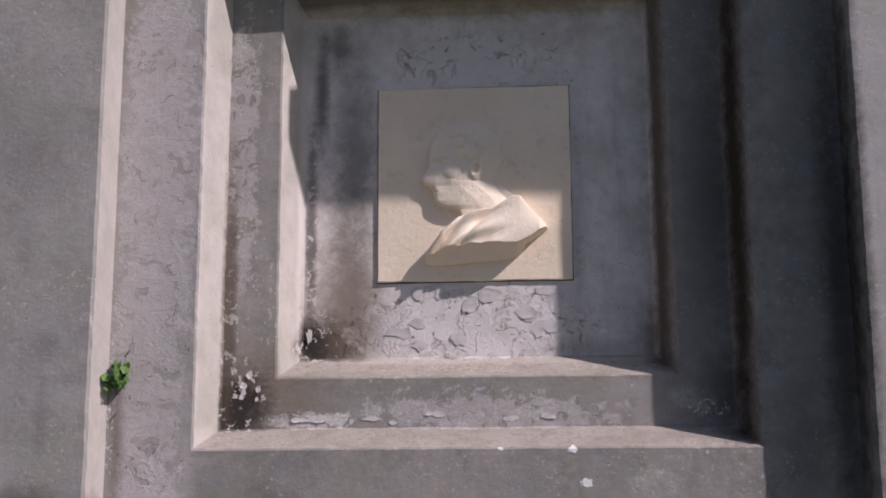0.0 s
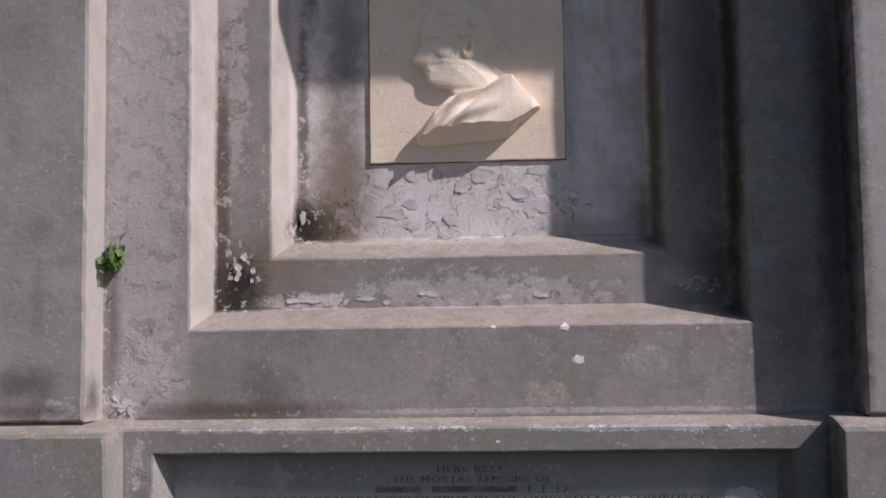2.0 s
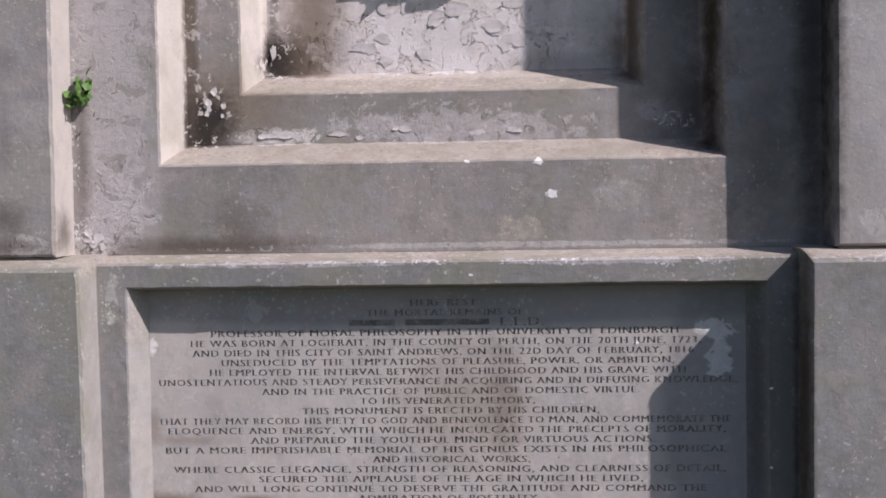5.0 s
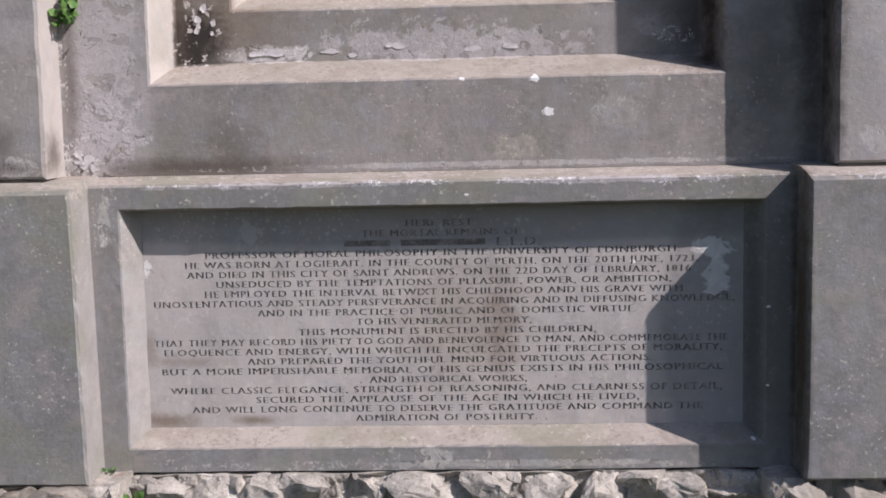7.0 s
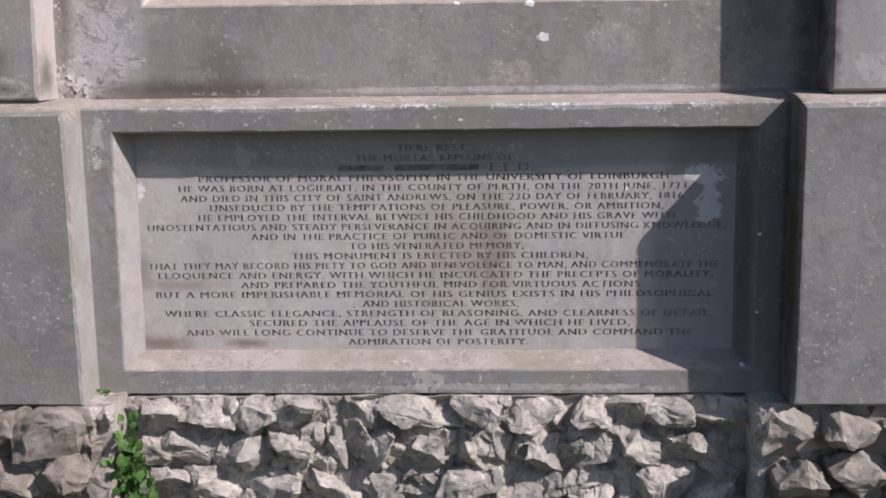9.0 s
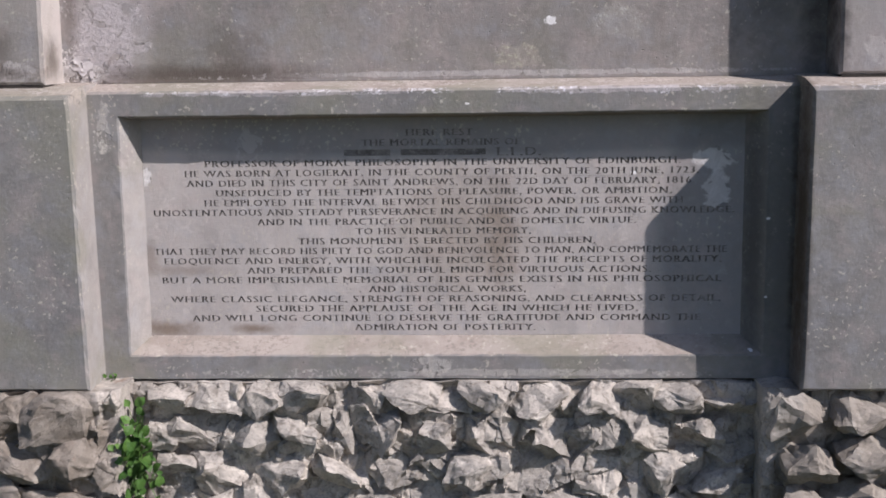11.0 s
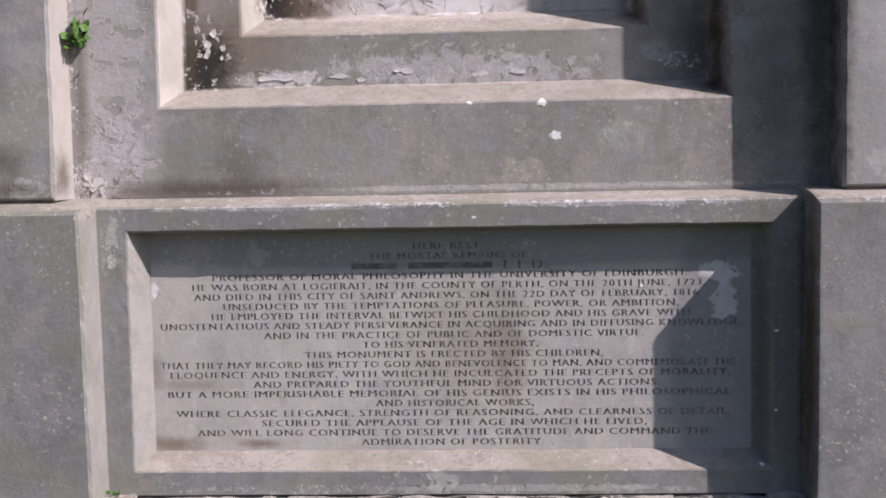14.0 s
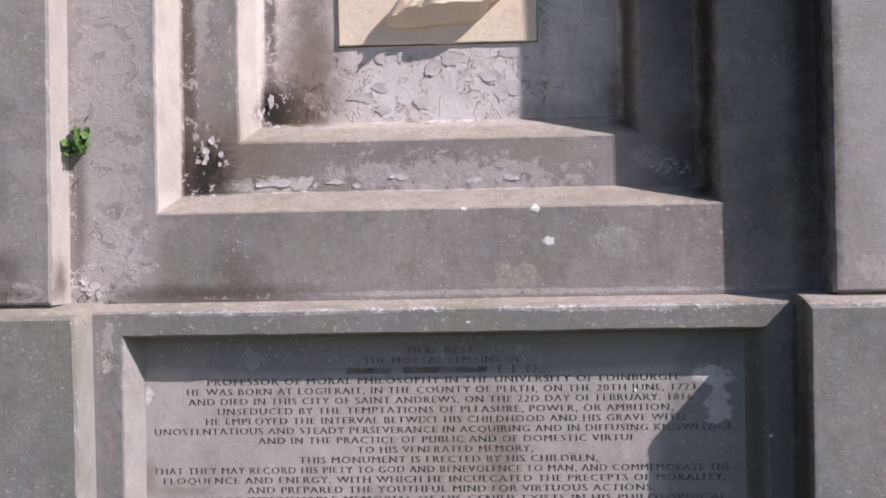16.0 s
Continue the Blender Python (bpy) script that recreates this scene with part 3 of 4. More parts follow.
# added entablature over the niche, out of view, a block over each pilaster
part("lintel", chamfered(-0.93, 0.67, -0.03, 0.5, 3.1, 3.48, 0.006, 0.04), MAT_PILASTER, monument)
# unseen blocks; the right one is sized to cast the niche's shadow edge
for x0, x1, y0 in ((-1.4, -0.905, -0.2), (0.648, 1.75, -0.52)):
    part("unseen_shade_block", chamfered(x0, x1, y0, 0.5, 3.493, 3.62, 0.01, 0.04), MAT_PILASTER, monument)
for x0, x1 in ((-1.3, -0.92), (0.665, 1.04)):
    part("capital", chamfered(x0, x1, -0.15, 0.5, 3.1, 3.493, 0.006, 0.04), MAT_PILASTER, monument)

# base: a framed inscription panel between two base pilasters, with a sloping top ledge
P = (-0.770, 0.524, 0.862, 1.353)
PB = (-0.741, 0.492, 0.891, 1.345)
YB, YP = -0.070, -0.014
bm = bmesh.new()
ring_front(bm, [(-0.835, 0.59, 0.812, 1.400, YB), (P[0] - 0.003, P[1] + 0.003, P[2] - 0.003, P[3] + 0.003, YB), (*P, YB + 0.003), (*PB, YP)], 0.02)
sheet(bm, (-0.835, YB, 1.400), (0.59, YB, 1.400), (0.59, YB + 0.005, 1.405), (-0.835, YB + 0.005, 1.405), 140, 1)
sheet(bm, (-0.835, YB + 0.005, 1.405), (0.59, YB + 0.005, 1.405), (0.59, 0.02, 1.424), (-0.835, 0.02, 1.424), 140, 6)
sheet(bm, (0.59, YB, 0.812), (-0.835, YB, 0.812), (-0.835, 0.02, 0.812), (0.59, 0.02, 0.812), 70, 4)
wear(bm)
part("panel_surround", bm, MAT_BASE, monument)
bm = chamfered(-0.92, 0.67, 0.004, 0.3, 0.3, 1.415, 0.01, 0.1)
part("core", bm, MAT_GAP, monument)
for x0, x1 in ((-1.33, -0.829), (0.583, 1.07)):
    bm = bmesh.new()
    ring_front(bm, [(x0, x1, 0.815, 1.402, 0.3), (x0, x1, 0.815, 1.402, -0.170), (x0 + 0.005, x1 - 0.005, 0.82, 1.394, -0.176)], 0.02)
    sheet(bm, (x0 + 0.005, -0.176, 0.82), (x1 - 0.005, -0.176, 0.82), (x1 - 0.005, -0.176, 1.394), (x0 + 0.005, -0.176, 1.394), 25, 30)
    sheet(bm, (x0, -0.170, 1.402), (x1, -0.170, 1.402), (x1, -0.10, 1.417), (x0, -0.10, 1.417), 25, 5)
    sheet(bm, (x0, -0.10, 1.417), (x1, -0.10, 1.417), (x1, 0.02, 1.424), (x0, 0.02, 1.424), 25, 5)
    for x in (x0, x1):
        sheet(bm, (x, -0.170, 1.402), (x, -0.10, 1.402), (x, -0.10, 1.417), (x, -0.170, 1.402), 3, 1)
        sheet(bm, (x, -0.10, 1.402), (x, 0.02, 1.402), (x, 0.02, 1.424), (x, -0.10, 1.417), 4, 1)
    for v in bm.verts:  # the blocks stand a little out of plumb
        v.co.x += 0.012 * (1.10 - v.co.z) if x0 < 0 else -0.008 * (1.10 - v.co.z)
    wear(bm, 0.001, 0.003)
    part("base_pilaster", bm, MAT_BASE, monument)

# ---- the incised inscription ----
LINES = [
    ("HERE REST", -0.195, -0.056), ("THE MORTAL REMAINS OF", -0.285, 0.040), ("#", -0.321, 0.082),
    ("PROFESSOR OF MORAL PHILOSOPHY IN THE UNIVERSITY OF EDINBURGH.", -0.613, 0.364),
    ("HE WAS BORN AT LOGIERAIT, IN THE COUNTY OF PERTH, ON THE 20TH JUNE, 1723,", -0.656, 0.401),
    ("AND DIED IN THIS CITY OF SAINT ANDREWS, ON THE 22D DAY OF FEBRUARY, 1816.", -0.653, 0.393),
    ("UNSEDUCED BY THE TEMPTATIONS OF PLEASURE, POWER, OR AMBITION,", -0.592, 0.347),
    ("HE EMPLOYED THE INTERVAL BETWIXT HIS CHILDHOOD AND HIS GRAVE WITH", -0.617, 0.371),
    ("UNOSTENTATIOUS AND STEADY PERSEVERANCE IN ACQUIRING AND IN DIFFUSING KNOWLEDGE,", -0.725, 0.474),
    ("AND IN THE PRACTICE OF PUBLIC AND OF DOMESTIC VIRTUE.", -0.508, 0.276),
    ("TO HIS VENERATED MEMORY,", -0.301, 0.061), ("THIS MONUMENT IS ERECTED BY HIS CHILDREN,", -0.422, 0.193),
    ("THAT THEY MAY RECORD HIS PIETY TO GOD AND BENEVOLENCE TO MAN, AND COMMEMORATE THE", -0.727, 0.461),
    ("ELOQUENCE AND ENERGY, WITH WHICH HE INCULCATED THE PRECEPTS OF MORALITY,", -0.706, 0.450),
    ("AND PREPARED THE YOUTHFUL MIND FOR VIRTUOUS ACTIONS.", -0.533, 0.307),
    ("BUT A MORE IMPERISHABLE MEMORIAL OF HIS GENIUS EXISTS IN HIS PHILOSOPHICAL", -0.714, 0.451),
    ("AND HISTORICAL WORKS,", -0.278, 0.050),
    ("WHERE CLASSIC ELEGANCE, STRENGTH OF REASONING, AND CLEARNESS OF DETAIL,", -0.698, 0.450),
    ("SECURED THE APPLAUSE OF THE AGE IN WHICH HE LIVED,", -0.516, 0.281),
    ("AND WILL LONG CONTINUE TO DESERVE THE GRATITUDE AND COMMAND THE", -0.654, 0.410),
    ("ADMIRATION OF POSTERITY.", -0.310, 0.070)]
FIRST, PITCH = 1.3145, 0.02035


def outline(text):
    """The filled flat letters of a text, as points (x, y) and faces."""
    cu = bpy.data.curves.new("text", "FONT")
    cu.body, cu.resolution_u, cu.size, cu.offset, cu.space_character = text, 2, 1.0, -0.022, 1.16
    ob = new("text", cu)
    me = ob.evaluated_get(bpy.context.evaluated_depsgraph_get()).to_mesh()
    pts, faces = [v.co.copy() for v in me.vertices], [tuple(p.vertices) for p in me.polygons]
    ob.evaluated_get(bpy.context.evaluated_depsgraph_get()).to_mesh_clear()
    bpy.data.objects.remove(ob)
    bpy.data.curves.remove(cu)
    # heavier stems, and a slab serif on each stem's end, as on old carved capitals
    serifs = []
    count = {}
    for f in faces:
        for i, j in zip(f, f[1:] + f[:1]):
            count[min(i, j), max(i, j)] = count.get((min(i, j), max(i, j)), 0) + 1
    for (i, j), k in count.items():
        a, b = sorted((pts[i].x, pts[j].x))
        if k == 1 and abs(pts[i].y - pts[j].y) < 1e-4 and 0.03 < b - a < 0.2:
            for line, rise in ((0.022, 0.030), (0.660, -0.030)):
                if abs(pts[i].y - line) < 4e-3:
                    serifs.append((a - 0.07, b + 0.155, line, line + rise))
    n = len(pts)
    flat, kept = pts[:], faces[:]
    for k in (1, 2, 3):
        pts += [p + Vector((0.031 * k, 0, 0)) for p in flat]
        faces += [tuple(i + n * k for i in f) for f in kept]
    for a, b, y0, y1 in serifs:
        k = len(pts)
        pts += [Vector((a, y0, 0)), Vector((b, y0, 0)), Vector((b, y1, 0)), Vector((a, y1, 0))]
        faces.append((k, k + 1, k + 2, k + 3))
    return pts, faces


def incised_line(text, x0, x1, zc, cap, zlo, zhi, depth=0.0026):
    """A strip of the panel from zlo to zhi with the letters cut into it."""
    if text == "#":  # a name: plain bars, then the title
        pts, faces = [], []
        for a, b in ((0.0, 0.235), (0.29, 0.72)):
            k = len(pts)
            pts += [Vector((a, 0.15, 0)), Vector((b, 0.15, 0)), Vector((b, 0.85, 0)), Vector((a, 0.85, 0))]
            faces.append((k, k + 1, k + 2, k + 3))
        p2, f2 = outline("L.L.D.")
        w = max(p.x for p in p2)
        k = len(pts)
        pts += [Vector((0.77 + 0.23 * p.x / w, p.y / 0.682, 0)) for p in p2]
        faces += [tuple(i + k for i in f) for f in f2]
        top = 1.0
    else:
        pts, faces = outline(text)
        top = 0.682
    lo, hi = min(p.x for p in pts), max(p.x for p in pts)
    place = [Vector((x0 + (p.x - lo) / (hi - lo) * (x1 - x0), YP, zc + (p.y / top - 0.5) * cap)) for p in pts]
    rect = [(PB[0], zlo), (PB[1], zlo), (PB[1], zhi), (PB[0], zhi)]
    flat = np.array([(p.x, p.z) for p in place])
    count = {}
    for f in faces:
        for i, j in zip(f, f[1:] + f[:1]):
            count[min(i, j), max(i, j)] = count.get((min(i, j), max(i, j)), 0) + 1
    rim = [(i + 4, j + 4) for (i, j), k in count.items() if k == 1]
    vs, _, fs, _, _, _ = delaunay_2d_cdt([Vector(p) for p in rect] + [Vector(p) for p in flat], rim + [(0, 1), (1, 2), (2, 3), (3, 0)], [], 0, 1e-7)
    tri = np.array([(flat[f[0]], flat[f[k]], flat[f[k + 1]]) for f in faces for k in range(1, len(f) - 1)])
    mid = np.array([[sum(vs[i].x for i in f) / len(f), sum(vs[i].y for i in f) / len(f)] for f in fs])

    def side(p, q):
        return (q[:, 0] - p[:, 0]) * (mid[:, 1:] - p[:, 1]) - (q[:, 1] - p[:, 1]) * (mid[:, :1] - p[:, 0])
    s0, s1, s2 = side(tri[:, 0], tri[:, 1]), side(tri[:, 1], tri[:, 2]), side(tri[:, 2], tri[:, 0])
    e = 1e-10
    hit = (((s0 > -e) & (s1 > -e) & (s2 > -e)) | ((s0 < e) & (s1 < e) & (s2 < e))).any(axis=1)
    face, cut = bmesh.new(), bmesh.new()
    up = [face.verts.new((p.x, YP, p.y)) for p in vs]
    low = [cut.verts.new((p.x, YP + depth, p.y)) for p in vs]
    owner = {}
    for f, inside in zip(fs, hit):
        inside = bool(inside)
        q = [(low if inside else up)[i] for i in f]
        (cut if inside else face).faces.new(q)
        for i, j in zip(f, f[1:] + f[:1]):
            owner.setdefault((min(i, j), max(i, j)), []).append(inside)
    for (i, j), sides in owner.items():
        if len(sides) == 2 and sides[0] != sides[1]:
            cut.faces.new((low[i], low[j], cut.verts.new(up[j].co), cut.verts.new(up[i].co)))
    for m in (face, cut):
        bmesh.ops.delete(m, geom=[v for v in m.verts if not v.link_faces], context="VERTS")
        bmesh.ops.recalc_face_normals(m, faces=m.faces[:])
    return face, cut


panel = part("inscription_panel", chamfered(PB[0] + 0.001, PB[1] - 0.001, YP + 0.006, 0.2, PB[2] + 0.001, PB[3] - 0.001, 0.001, 0.2), MAT_CUT, monument,
             "grey stone panel with an incised inscription in capitals")
whole, letters = bmesh.new(), bmesh.new()
for k, (text, x0, x1) in enumerate(LINES):
    zc = FIRST - PITCH * k
    hi = PB[3] if k == 0 else zc + PITCH / 2
    lo = PB[2] if k == len(LINES) - 1 else zc - PITCH / 2
    for total, piece in zip((whole, letters), incised_line(text, x0, x1, zc, 0.0175 if k == 2 else 0.0135, lo, hi)):
        me = bpy.data.meshes.new("line")
        piece.to_mesh(me)
        piece.free()
        total.from_mesh(me)
        bpy.data.meshes.remove(me)
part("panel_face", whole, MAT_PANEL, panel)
tagged(part("inscription", letters, MAT_CUT, panel, "incised capitals weathered dark"), kind="stuff")

# ---- the plaque with a portrait relief, kept to a plain shape ----
PX0, PX1, PZ0, PZ1, PY = -0.355, 0.092, 1.988, 2.448, 0.214
plaque = thing("relief_plaque", ((PX0 + PX1) / 2, PY, PZ0), "square cream marble plaque with a carved bust in relief", "plaque")
part("slab", chamfered(PX0, PX1, PY, 0.25, PZ0, PZ1, 0.002, 0.03), MAT_MARBLE, plaque)
part("joint", chamfered(PX0 - 0.002, PX1 + 0.002, PY + 0.006, 0.24, PZ0 - 0.0025, PZ1 + 0.002, 0.001, 0.2), MAT_GAP, plaque)


def bust_height(u, v):
    """Height of the relief over the slab; u, v: places across and up the slab, 0 to 1."""
    def lump(cx, cy, rx, ry, h, turn=0.0, sharp=1.0):
        c, s = math.cos(turn), math.sin(turn)
        dx, dy = u - cx, v - cy
        p, q = (dx * c + dy * s) / rx, (-dx * s + dy * c) / ry
        return h * np.clip(1 - p * p - q * q, 0, None) ** sharp
    # a plain head and neck, by the two edges of its outline
    front = np.interp(v, [0.30, 0.355, 0.375, 0.40, 0.45, 0.475, 0.495, 0.515, 0.58, 0.60, 0.68, 0.75, 0.80, 0.825],
                      [0.44, 0.415, 0.335, 0.300, 0.292, 0.280, 0.238, 0.226, 0.268, 0.268, 0.270, 0.302, 0.37, 0.47])
    rear = np.interp(v, [0.30, 0.42, 0.50, 0.55, 0.62, 0.70, 0.76, 0.80, 0.825], [0.80, 0.71, 0.62, 0.625, 0.665, 0.655, 0.60, 0.55, 0.47])
    df, dr = np.clip(u - front, 0, None), np.clip(rear - u, 0, None)
    inside = (u > front) & (u < rear) & (v < 0.825) & (v > 0.30)
    crown = np.sqrt(np.clip((0.825 - v) / 0.10, 0, 1))
    h = 0.018 * np.sqrt(np.clip(1 - (1 - np.clip(df / 0.018, 0, 1)) ** 2, 0, 1)) * np.clip(dr / 0.13, 0, 1) ** 0.7
    h = (h + 0.012 * np.sqrt(np.clip(df / 0.22, 0, 1)) * np.clip(dr / 0.22, 0, 1)) * np.clip(crown, 0.0, 1) * inside
    # the neck lies back behind the jaw
    jaw = np.clip((u - 0.42 - 0.45 * (v - 0.37)) / 0.09, 0, 1) * np.clip((0.54 - v) / 0.10, 0, 1)
    h = np.maximum(h - 0.006 * jaw, 0.006 * inside * (df > 0.004))
    h -= lump(0.310, 0.592, 0.032, 0.024, 0.0045) + lump(0.298, 0.447, 0.022, 0.009, 0.002) + lump(0.345, 0.49, 0.04, 0.05, 0.0015)
    h += lump(0.33, 0.625, 0.05, 0.014, 0.004) + lump(0.385, 0.545, 0.05, 0.035, 0.004)
    h += lump(0.516, 0.553, 0.032, 0.052, 0.009, -0.3, 0.5) - lump(0.511, 0.557, 0.017, 0.032, 0.010, -0.3)
    for cx, cy, r in ((0.43, 0.69, 0.035), (0.455, 0.64, 0.03), (0.49, 0.625, 0.028), (0.545, 0.615, 0.03), (0.40, 0.75, 0.04), (0.47, 0.76, 0.045), (0.56, 0.70, 0.05)):
        h += lump(cx, cy, r, r * 0.75, 0.008, 0.6, 0.7)
    h += 0.0022 * np.sin(70 * u + 30 * v) * np.sin(55 * v - 20 * u) * np.clip((v - 0.64) / 0.05, 0, 1) * inside * (df > 0.05)
    h = np.clip(h, 0, None)
    # the draped shoulder, cut off below in a curve
    low = np.interp(u, [0.24, 0.36, 0.49, 0.72, 0.79, 0.88], [0.112, 0.150, 0.172, 0.168, 0.200, 0.262])
    top = np.interp(u, [0.24, 0.34, 0.42, 0.476, 0.60, 0.70, 0.735, 0.80, 0.88], [0.118, 0.24, 0.315, 0.338, 0.365, 0.425, 0.425, 0.34, 0.256])
    t = (v - low) / np.maximum(top - low, 1e-3)
    fold = np.sin(62 * (v - 0.75 * u) + 3 * np.sin(9 * u + 1)) * np.clip((0.66 - u) / 0.15, 0, 1)
    fold += 0.8 * np.sin(15 * (v - 0.1 * u)) * np.clip((u - 0.4) / 0.2, 0, 1)
    body = 0.036 + 0.014 * np.sin(np.clip(1 - t, 0, 1) * 1.57) + 0.0072 * fold
    body += 0.014 * (np.abs(np.sin(26 * (v - 0.62 * u) + 2.2 * np.sin(8 * u))) - 0.6) * np.clip((0.70 - u) / 0.2, 0, 1)
    rim = np.clip(np.minimum((u - 0.243) / 0.10, (0.875 - u) / 0.04), 0, 1) ** 0.5
    h = np.where((t >= 0) & (t <= 1) & (rim > 0), np.maximum(h, body * (0.25 + 0.75 * rim) * np.clip((1 - t) / 0.05, 0.55, 1)), h)
    reach = 0.076 * np.sqrt(np.clip(1 - ((u - 0.50) / 0.26) ** 2, 0, 1)) + 0.006
    d = (low - v) / reach
    under = 0.048 * (0.25 + 0.75 * rim) * (1 - 0.72 * np.clip(d, 0, 1) ** 0.8)
    return np.where((t < 0) & (d < 1) & (u > 0.243) & (u < 0.875), under, h)


bm = bmesh.new()
N = 300
us, vs = np.meshgrid(np.linspace(0.16, 0.95, N), np.linspace(0.03, 0.88, N))
hs = bust_height(us, vs)
grid = {}
for j in range(N):
    for i in range(N):
        if hs[max(0, j - 1):j + 2, max(0, i - 1):i + 2].max() > 0.0008:
            grid[i, j] = bm.verts.new((PX0 + us[j, i] * (PX1 - PX0), PY - hs[j, i] + 0.001, PZ0 + vs[j, i] * (PZ1 - PZ0)))
for (i, j), v in grid.items():
    q = [grid.get(k) for k in ((i, j), (i + 1, j), (i + 1, j + 1), (i, j + 1))]
    if all(q):
        bm.faces.new(q)
part("bust_relief", bm, MAT_BUST, plaque, "carved marble bust shape in relief with draped shoulder", smooth=True)


# ---- the rough plinth ----
def facets(U, V, size, rng, tilt, jump=0.10):
    """Small flat chips: each place takes the tilt of the nearest of many scattered centres."""
    gx, gz = np.floor(U / size).astype(int), np.floor(V / size).astype(int)
    x0, z0 = gx.min() - 1, gz.min() - 1
    shape = (gx.max() - x0 + 2, gz.max() - z0 + 2)
    jx, jz, tx, tz, up = (rng.uniform(-1, 1, shape) for _ in range(5))
    best, out = np.full(U.shape, 9.0), np.zeros(U.shape)
    for i in (-1, 0, 1):
        for j in (-1, 0, 1):
            a, b = gx + i - x0, gz + j - z0
            dx, dz = U - (gx + i + 0.5 + 0.45 * jx[a, b]) * size, V - (gz + j + 0.5 + 0.45 * jz[a, b]) * size
            d = dx * dx + dz * dz
            near = d < best
            best = np.where(near, d, best)
            out = np.where(near, (dx * tx[a, b] + dz * tz[a, b]) * tilt + up[a, b] * size * jump, out)
    return out


def rocky(x0, x1, z0, z1, y, seed, depth=0.055, size=0.075, cell=0.003):
    """A rough-hewn face: convex knobs round scattered centres with deep clefts between them."""
    rng = np.random.RandomState(seed)
    nx, nz = int((x1 - x0) / cell) + 1, int((z1 - z0) / cell) + 1
    X, Z = np.meshgrid(np.linspace(x0, x1, nx), np.linspace(z0, z1, nz))
    wx = np.array([[noise.noise((x * 18, z * 18, seed)) for x in X[0]] for z in Z[:, 0]])
    wz = np.array([[noise.noise((x * 18 + 40, z * 18, seed)) for x in X[0]] for z in Z[:, 0]])
    fine = np.array([[noise.fractal((x * 45, z * 45, seed + 3), 0.8, 2.1, 4) for x in X[0]] for z in Z[:, 0]])
    U, V = X + wx * 0.010, Z + wz * 0.010
    H = np.full(X.shape, -1.0)
    z = z1 - size * 0.3
    row = 0
    while z > z0 - size:
        x = x0 - size + (row % 2) * size * 0.5
        while x < x1 + size:
            cx, cz = x + rng.uniform(-0.32, 0.32) * size, z + rng.uniform(-0.32, 0.32) * size
            r, top = size * rng.uniform(0.50, 0.74), rng.uniform(0.55, 1.0)
            tx, tz = rng.uniform(-0.55, 0.45), rng.uniform(-0.5, 0.3)
            p, q = (U - cx) / r, (V - cz) / r
            d = np.zeros(X.shape)
            for k in range(6):
                a = (k + rng.uniform(-0.3, 0.3)) * math.pi / 3
                d = np.maximum(d, (p * math.cos(a) + q * math.sin(a)) * rng.uniform(0.75, 1.25))
            chip = rng.uniform(0, 6.28)
            facet = np.clip(p * math.cos(chip) + q * math.sin(chip) - 0.1, 0, None) * rng.uniform(0.1, 0.6)
            H = np.maximum(H, top + tx * p * 0.5 + tz * q * 0.5 - facet - np.clip(d - 0.5, 0, None) * 0.5 - np.clip(d - 0.8, 0, None) * 2.6)
            x += size * rng.uniform(0.85, 1.15)
        z -= size * 0.85
        row += 1
    H = np.clip(H, -0.1, 1.15) * depth * 0.85 + fine * 0.002
    H += facets(X, Z, size * 0.75, rng, 0.45, 0.12) + facets(X, Z, size * 0.38, rng, 0.34, 0.05) + facets(X, Z, size * 0.15, rng, 0.12, 0.02)
    H = np.clip(H, -0.01, depth * 1.1)
    lip = np.clip((z1 - Z) / 0.014, 0, 1)
    H = np.maximum(H, depth * (0.45 + 0.5 * wx) * (1 - lip)) * (0.8 + 0.2 * lip)
    end = np.clip(np.minimum(X - x0, x1 - X) / 0.014, 0, 1)
    H -= depth * 0.4 * (1 - np.sqrt(1 - (1 - end) ** 2))
    Zs = Z + wz * 0.006
    bm = bmesh.new()
    rows = [[bm.verts.new((X[j, i], y - H[j, i], Zs[j, i])) for i in range(nx)] for j in range(nz)]
    for j in range(nz - 1):
        for i in range(nx - 1):
            bm.faces.new((rows[j][i], rows[j][i + 1], rows[j + 1][i + 1], rows[j + 1][i]))
    back = 0.12
    for a, b in zip(rows[-1], rows[-1][1:]):
        bm.faces.new((a, b, bm.verts.new((b.co.x, back, b.co.z + 0.004)), bm.verts.new((a.co.x, back, a.co.z + 0.004))))
    for col in (0, nx - 1):
        for j in range(nz - 1):
            a, b = rows[j][col], rows[j + 1][col]
            bm.faces.new((a, b, bm.verts.new((b.co.x, back, b.co.z)), bm.verts.new((a.co.x, back, a.co.z))))
    return bm


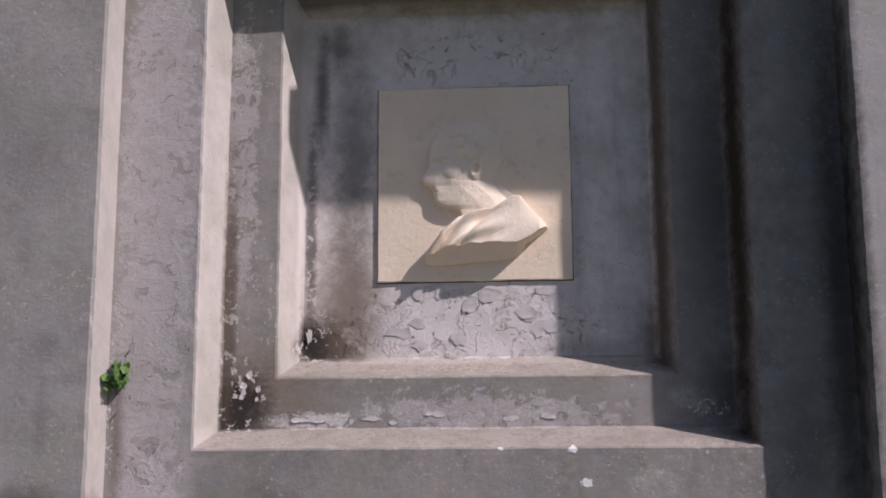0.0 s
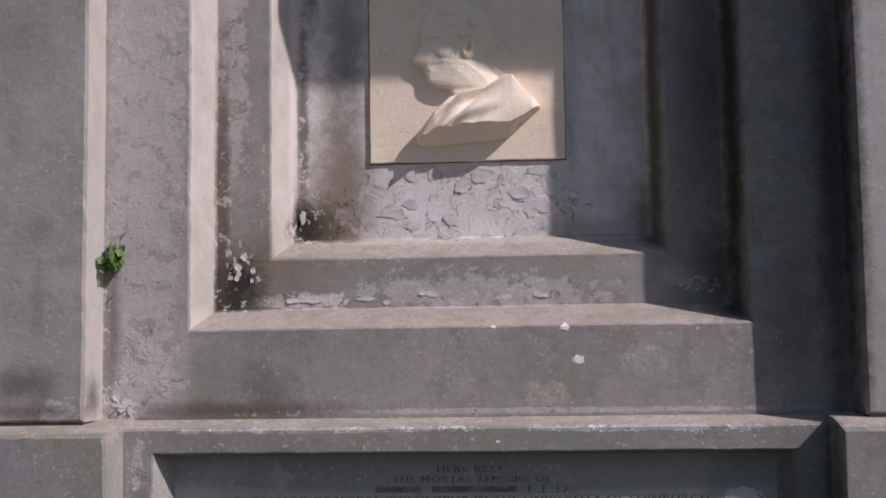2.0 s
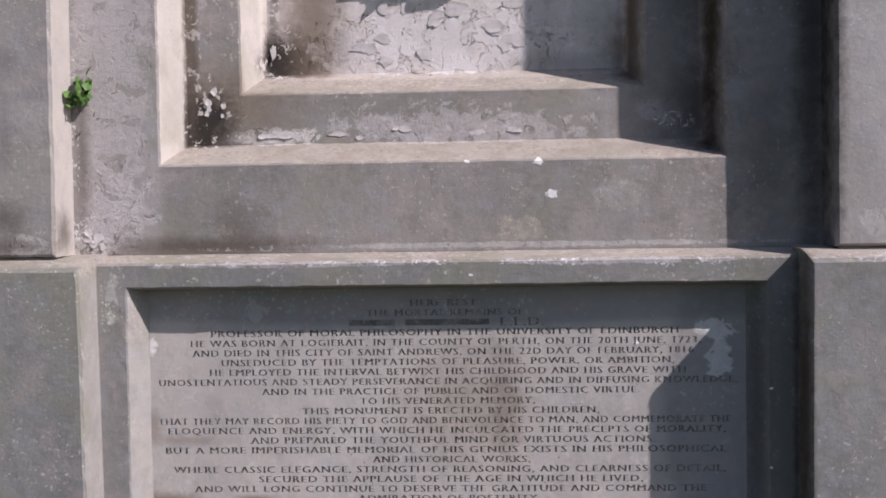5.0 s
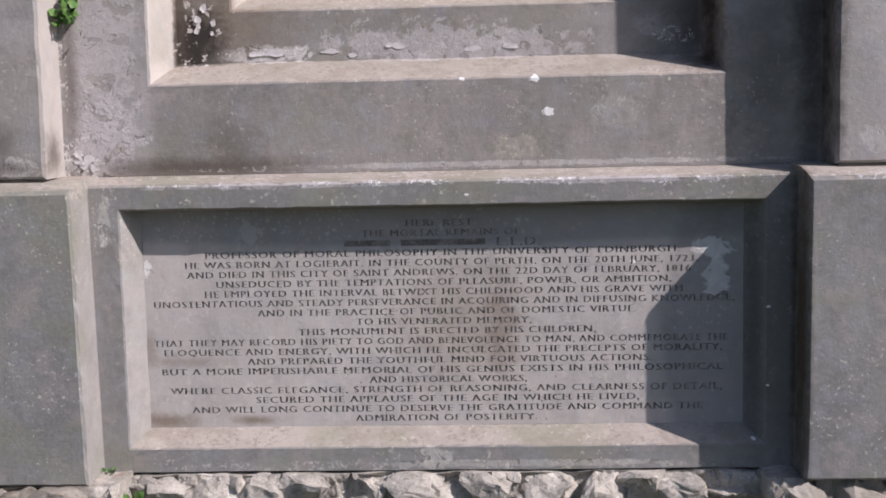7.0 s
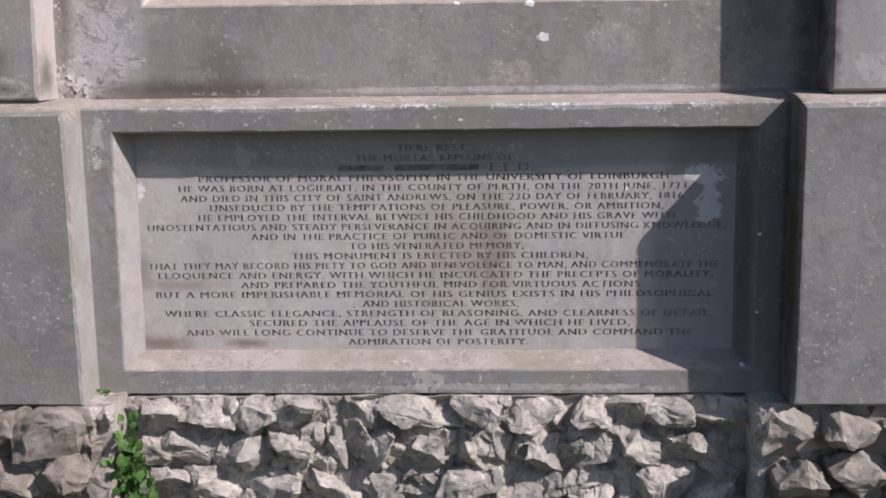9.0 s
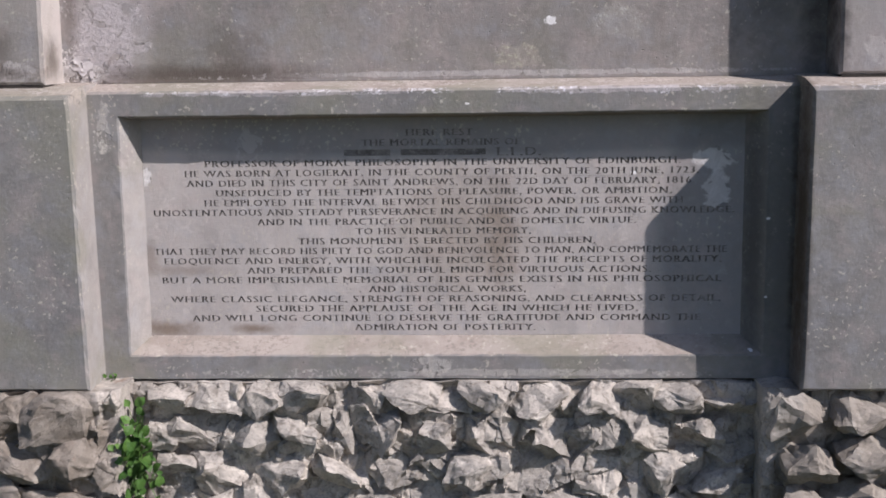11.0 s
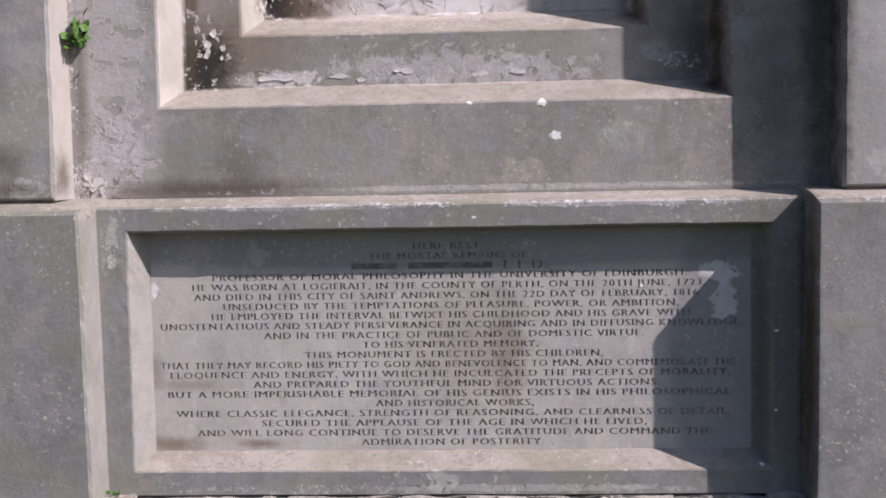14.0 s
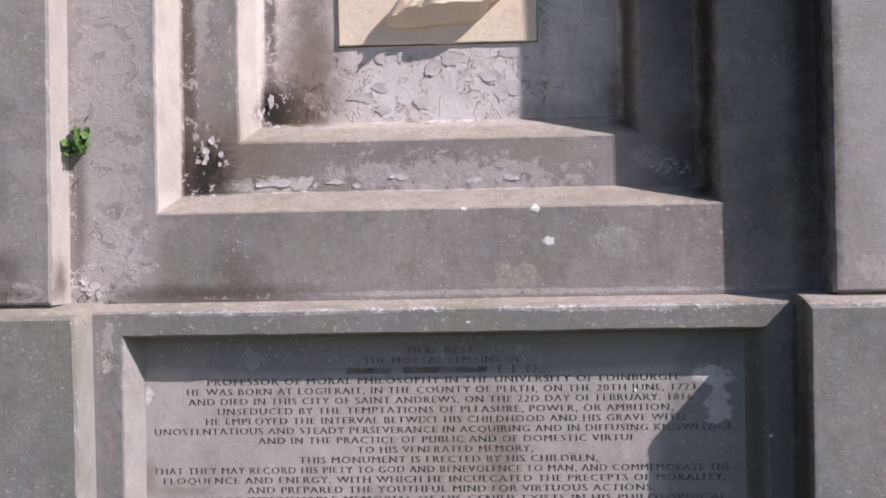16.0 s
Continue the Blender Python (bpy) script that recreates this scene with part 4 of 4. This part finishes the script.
def hewn(w, h, deep, rng):
    """One jutting lump of rock round the origin, its broken facets towards -y."""
    bm = bmesh.new()
    for _ in range(13):
        d = Vector((rng.gauss(0, 1), rng.gauss(-0.35, 0.8), rng.gauss(0, 1))).normalized()
        k = max(abs(d.x), abs(d.y), abs(d.z)) ** -0.55 * rng.uniform(0.82, 1.08)
        bm.verts.new((d.x * w / 2 * k, d.y * deep * k, d.z * h / 2 * k))
    bmesh.ops.convex_hull(bm, input=bm.verts[:])
    bmesh.ops.delete(bm, geom=[v for v in bm.verts if not v.link_faces], context="VERTS")
    bmesh.ops.subdivide_edges(bm, edges=bm.edges[:], cuts=5, use_grid_fill=True)
    bmesh.ops.triangulate(bm, faces=bm.faces[:])
    o = Vector((rng.uniform(0, 50), rng.uniform(0, 50), 0))
    for v in bm.verts:
        v.co += noise.noise_vector(v.co * 24 + o) * 0.009 + noise.noise_vector(v.co * 70 + o) * 0.0042 + noise.noise_vector(v.co * 190 + o) * 0.0018
    return bm


ROWS = (  # height, mean width, mean height, places along the face
    (0.777, 0.108, 0.066, (-0.70, -0.59, -0.50, -0.405, -0.30, -0.20, -0.12, -0.03, 0.08, 0.175, 0.285, 0.345, 0.435)),
    (0.700, 0.092, 0.085, (-0.715, -0.645, -0.52, -0.425, -0.325, -0.235, -0.145, -0.03, 0.105, 0.205, 0.292, 0.395)),
    (0.618, 0.112, 0.078, (-0.67, -0.585, -0.45, -0.345, -0.22, -0.06, 0.055, 0.19, 0.317, 0.43)),
    (0.535, 0.112, 0.085, (-0.70, -0.60, -0.48, -0.37, -0.26, -0.14, -0.02, 0.10, 0.22, 0.35)))
SIDES = ((-1.33, -0.768, 0.812, -0.165), (0.514, 1.07, 0.812, -0.165))
rng = random.Random(21)
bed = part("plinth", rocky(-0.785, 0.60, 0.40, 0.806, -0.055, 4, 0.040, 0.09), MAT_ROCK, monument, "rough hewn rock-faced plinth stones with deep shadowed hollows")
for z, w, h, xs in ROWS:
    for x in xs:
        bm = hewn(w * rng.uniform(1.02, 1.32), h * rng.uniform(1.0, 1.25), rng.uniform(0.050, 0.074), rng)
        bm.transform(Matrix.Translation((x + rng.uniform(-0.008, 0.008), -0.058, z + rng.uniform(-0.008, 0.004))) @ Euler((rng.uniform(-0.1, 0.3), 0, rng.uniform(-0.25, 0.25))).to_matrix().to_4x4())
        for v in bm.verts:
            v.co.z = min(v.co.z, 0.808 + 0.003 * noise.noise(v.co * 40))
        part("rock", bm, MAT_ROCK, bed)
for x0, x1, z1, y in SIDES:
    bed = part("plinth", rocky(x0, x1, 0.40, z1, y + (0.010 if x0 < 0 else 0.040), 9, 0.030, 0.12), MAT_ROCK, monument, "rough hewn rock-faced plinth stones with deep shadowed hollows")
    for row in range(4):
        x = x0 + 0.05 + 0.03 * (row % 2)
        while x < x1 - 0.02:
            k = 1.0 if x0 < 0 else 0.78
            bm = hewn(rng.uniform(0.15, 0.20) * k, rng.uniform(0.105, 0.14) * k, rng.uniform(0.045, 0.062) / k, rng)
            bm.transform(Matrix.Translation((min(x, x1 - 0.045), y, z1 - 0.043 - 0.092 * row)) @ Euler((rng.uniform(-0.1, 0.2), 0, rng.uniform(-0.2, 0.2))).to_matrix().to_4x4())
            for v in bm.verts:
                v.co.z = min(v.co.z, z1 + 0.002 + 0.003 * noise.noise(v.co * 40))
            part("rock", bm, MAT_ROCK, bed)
            x += rng.uniform(0.115, 0.15)
part("plinth_footing", chamfered(-1.33, 1.07, -0.09, 0.3, 0.0, 0.42, 0.02, 0.05), MAT_ROCK, monument)
part("plinth_core", chamfered(-1.2, 0.95, -0.03, 0.3, 0.35, 0.800, 0.01, 0.05), MAT_ROCK, monument)


# ---- plants in the joints ----
def plant(name, at, leaves, spread, size, label, seed, droop=0.0):
    rng = random.Random(seed)
    root = thing(name, at, label, "plant")
    for kind in ("stem", "leaves"):
        bm = bmesh.new()
        rng.seed(seed)
        for _ in range(leaves):
            tip = Vector(at) + Vector((rng.gauss(0, spread[0]), -abs(rng.gauss(0.012, spread[1])) - 0.004, rng.gauss(0, spread[2]) - droop * rng.random()))
            s = size * rng.uniform(0.6, 1.2)
            turn = Euler((rng.uniform(0.4, 1.7), rng.uniform(-0.7, 0.7), rng.uniform(-1.6, 1.6))).to_matrix()
            if kind == "stem":
                a, b = Vector(at), tip
                for k in range(3):
                    d1, d2 = [Vector((0.0007 * math.cos(q), 0.0007 * math.sin(q), 0)) for q in (k * 2.09, (k + 1) * 2.09)]
                    bm.faces.new([bm.verts.new(p) for p in (a + d1, a + d2, b + d2, b + d1)])
                continue
            mid = [Vector((0, y * s, 0.10 * s * math.sin(y * 3))) for y in (0, 0.3, 0.65, 1.0)]
            for side in (-1, 1):
                rim = [m + Vector((side * w * s, 0, 0.12 * s * w)) for m, w in zip(mid, (0.05, 0.42, 0.36, 0.0))]
                for q in range(3):
                    f = [mid[q], mid[q + 1], rim[q + 1], rim[q]] if q < 2 else [mid[q], mid[q + 1], rim[q]]
                    bm.faces.new([bm.verts.new(tip + turn @ p) for p in f])
        part(kind, bm, MAT_LEAF, root)


plant("wall_weed", (-0.868, -0.012, 1.753), 34, (0.012, 0.012, 0.012), 0.024, "small bright green weed growing from a wall joint", 3)
plant("wall_fern", (-0.748, -0.125, 0.655), 150, (0.017, 0.020, 0.045), 0.024, "green trailing weed growing between plinth stones", 5)
plant("sprig", (-0.812, -0.075, 0.815), 8, (0.006, 0.006, 0.004), 0.012, "tiny green sprig in the joint under the panel", 9)
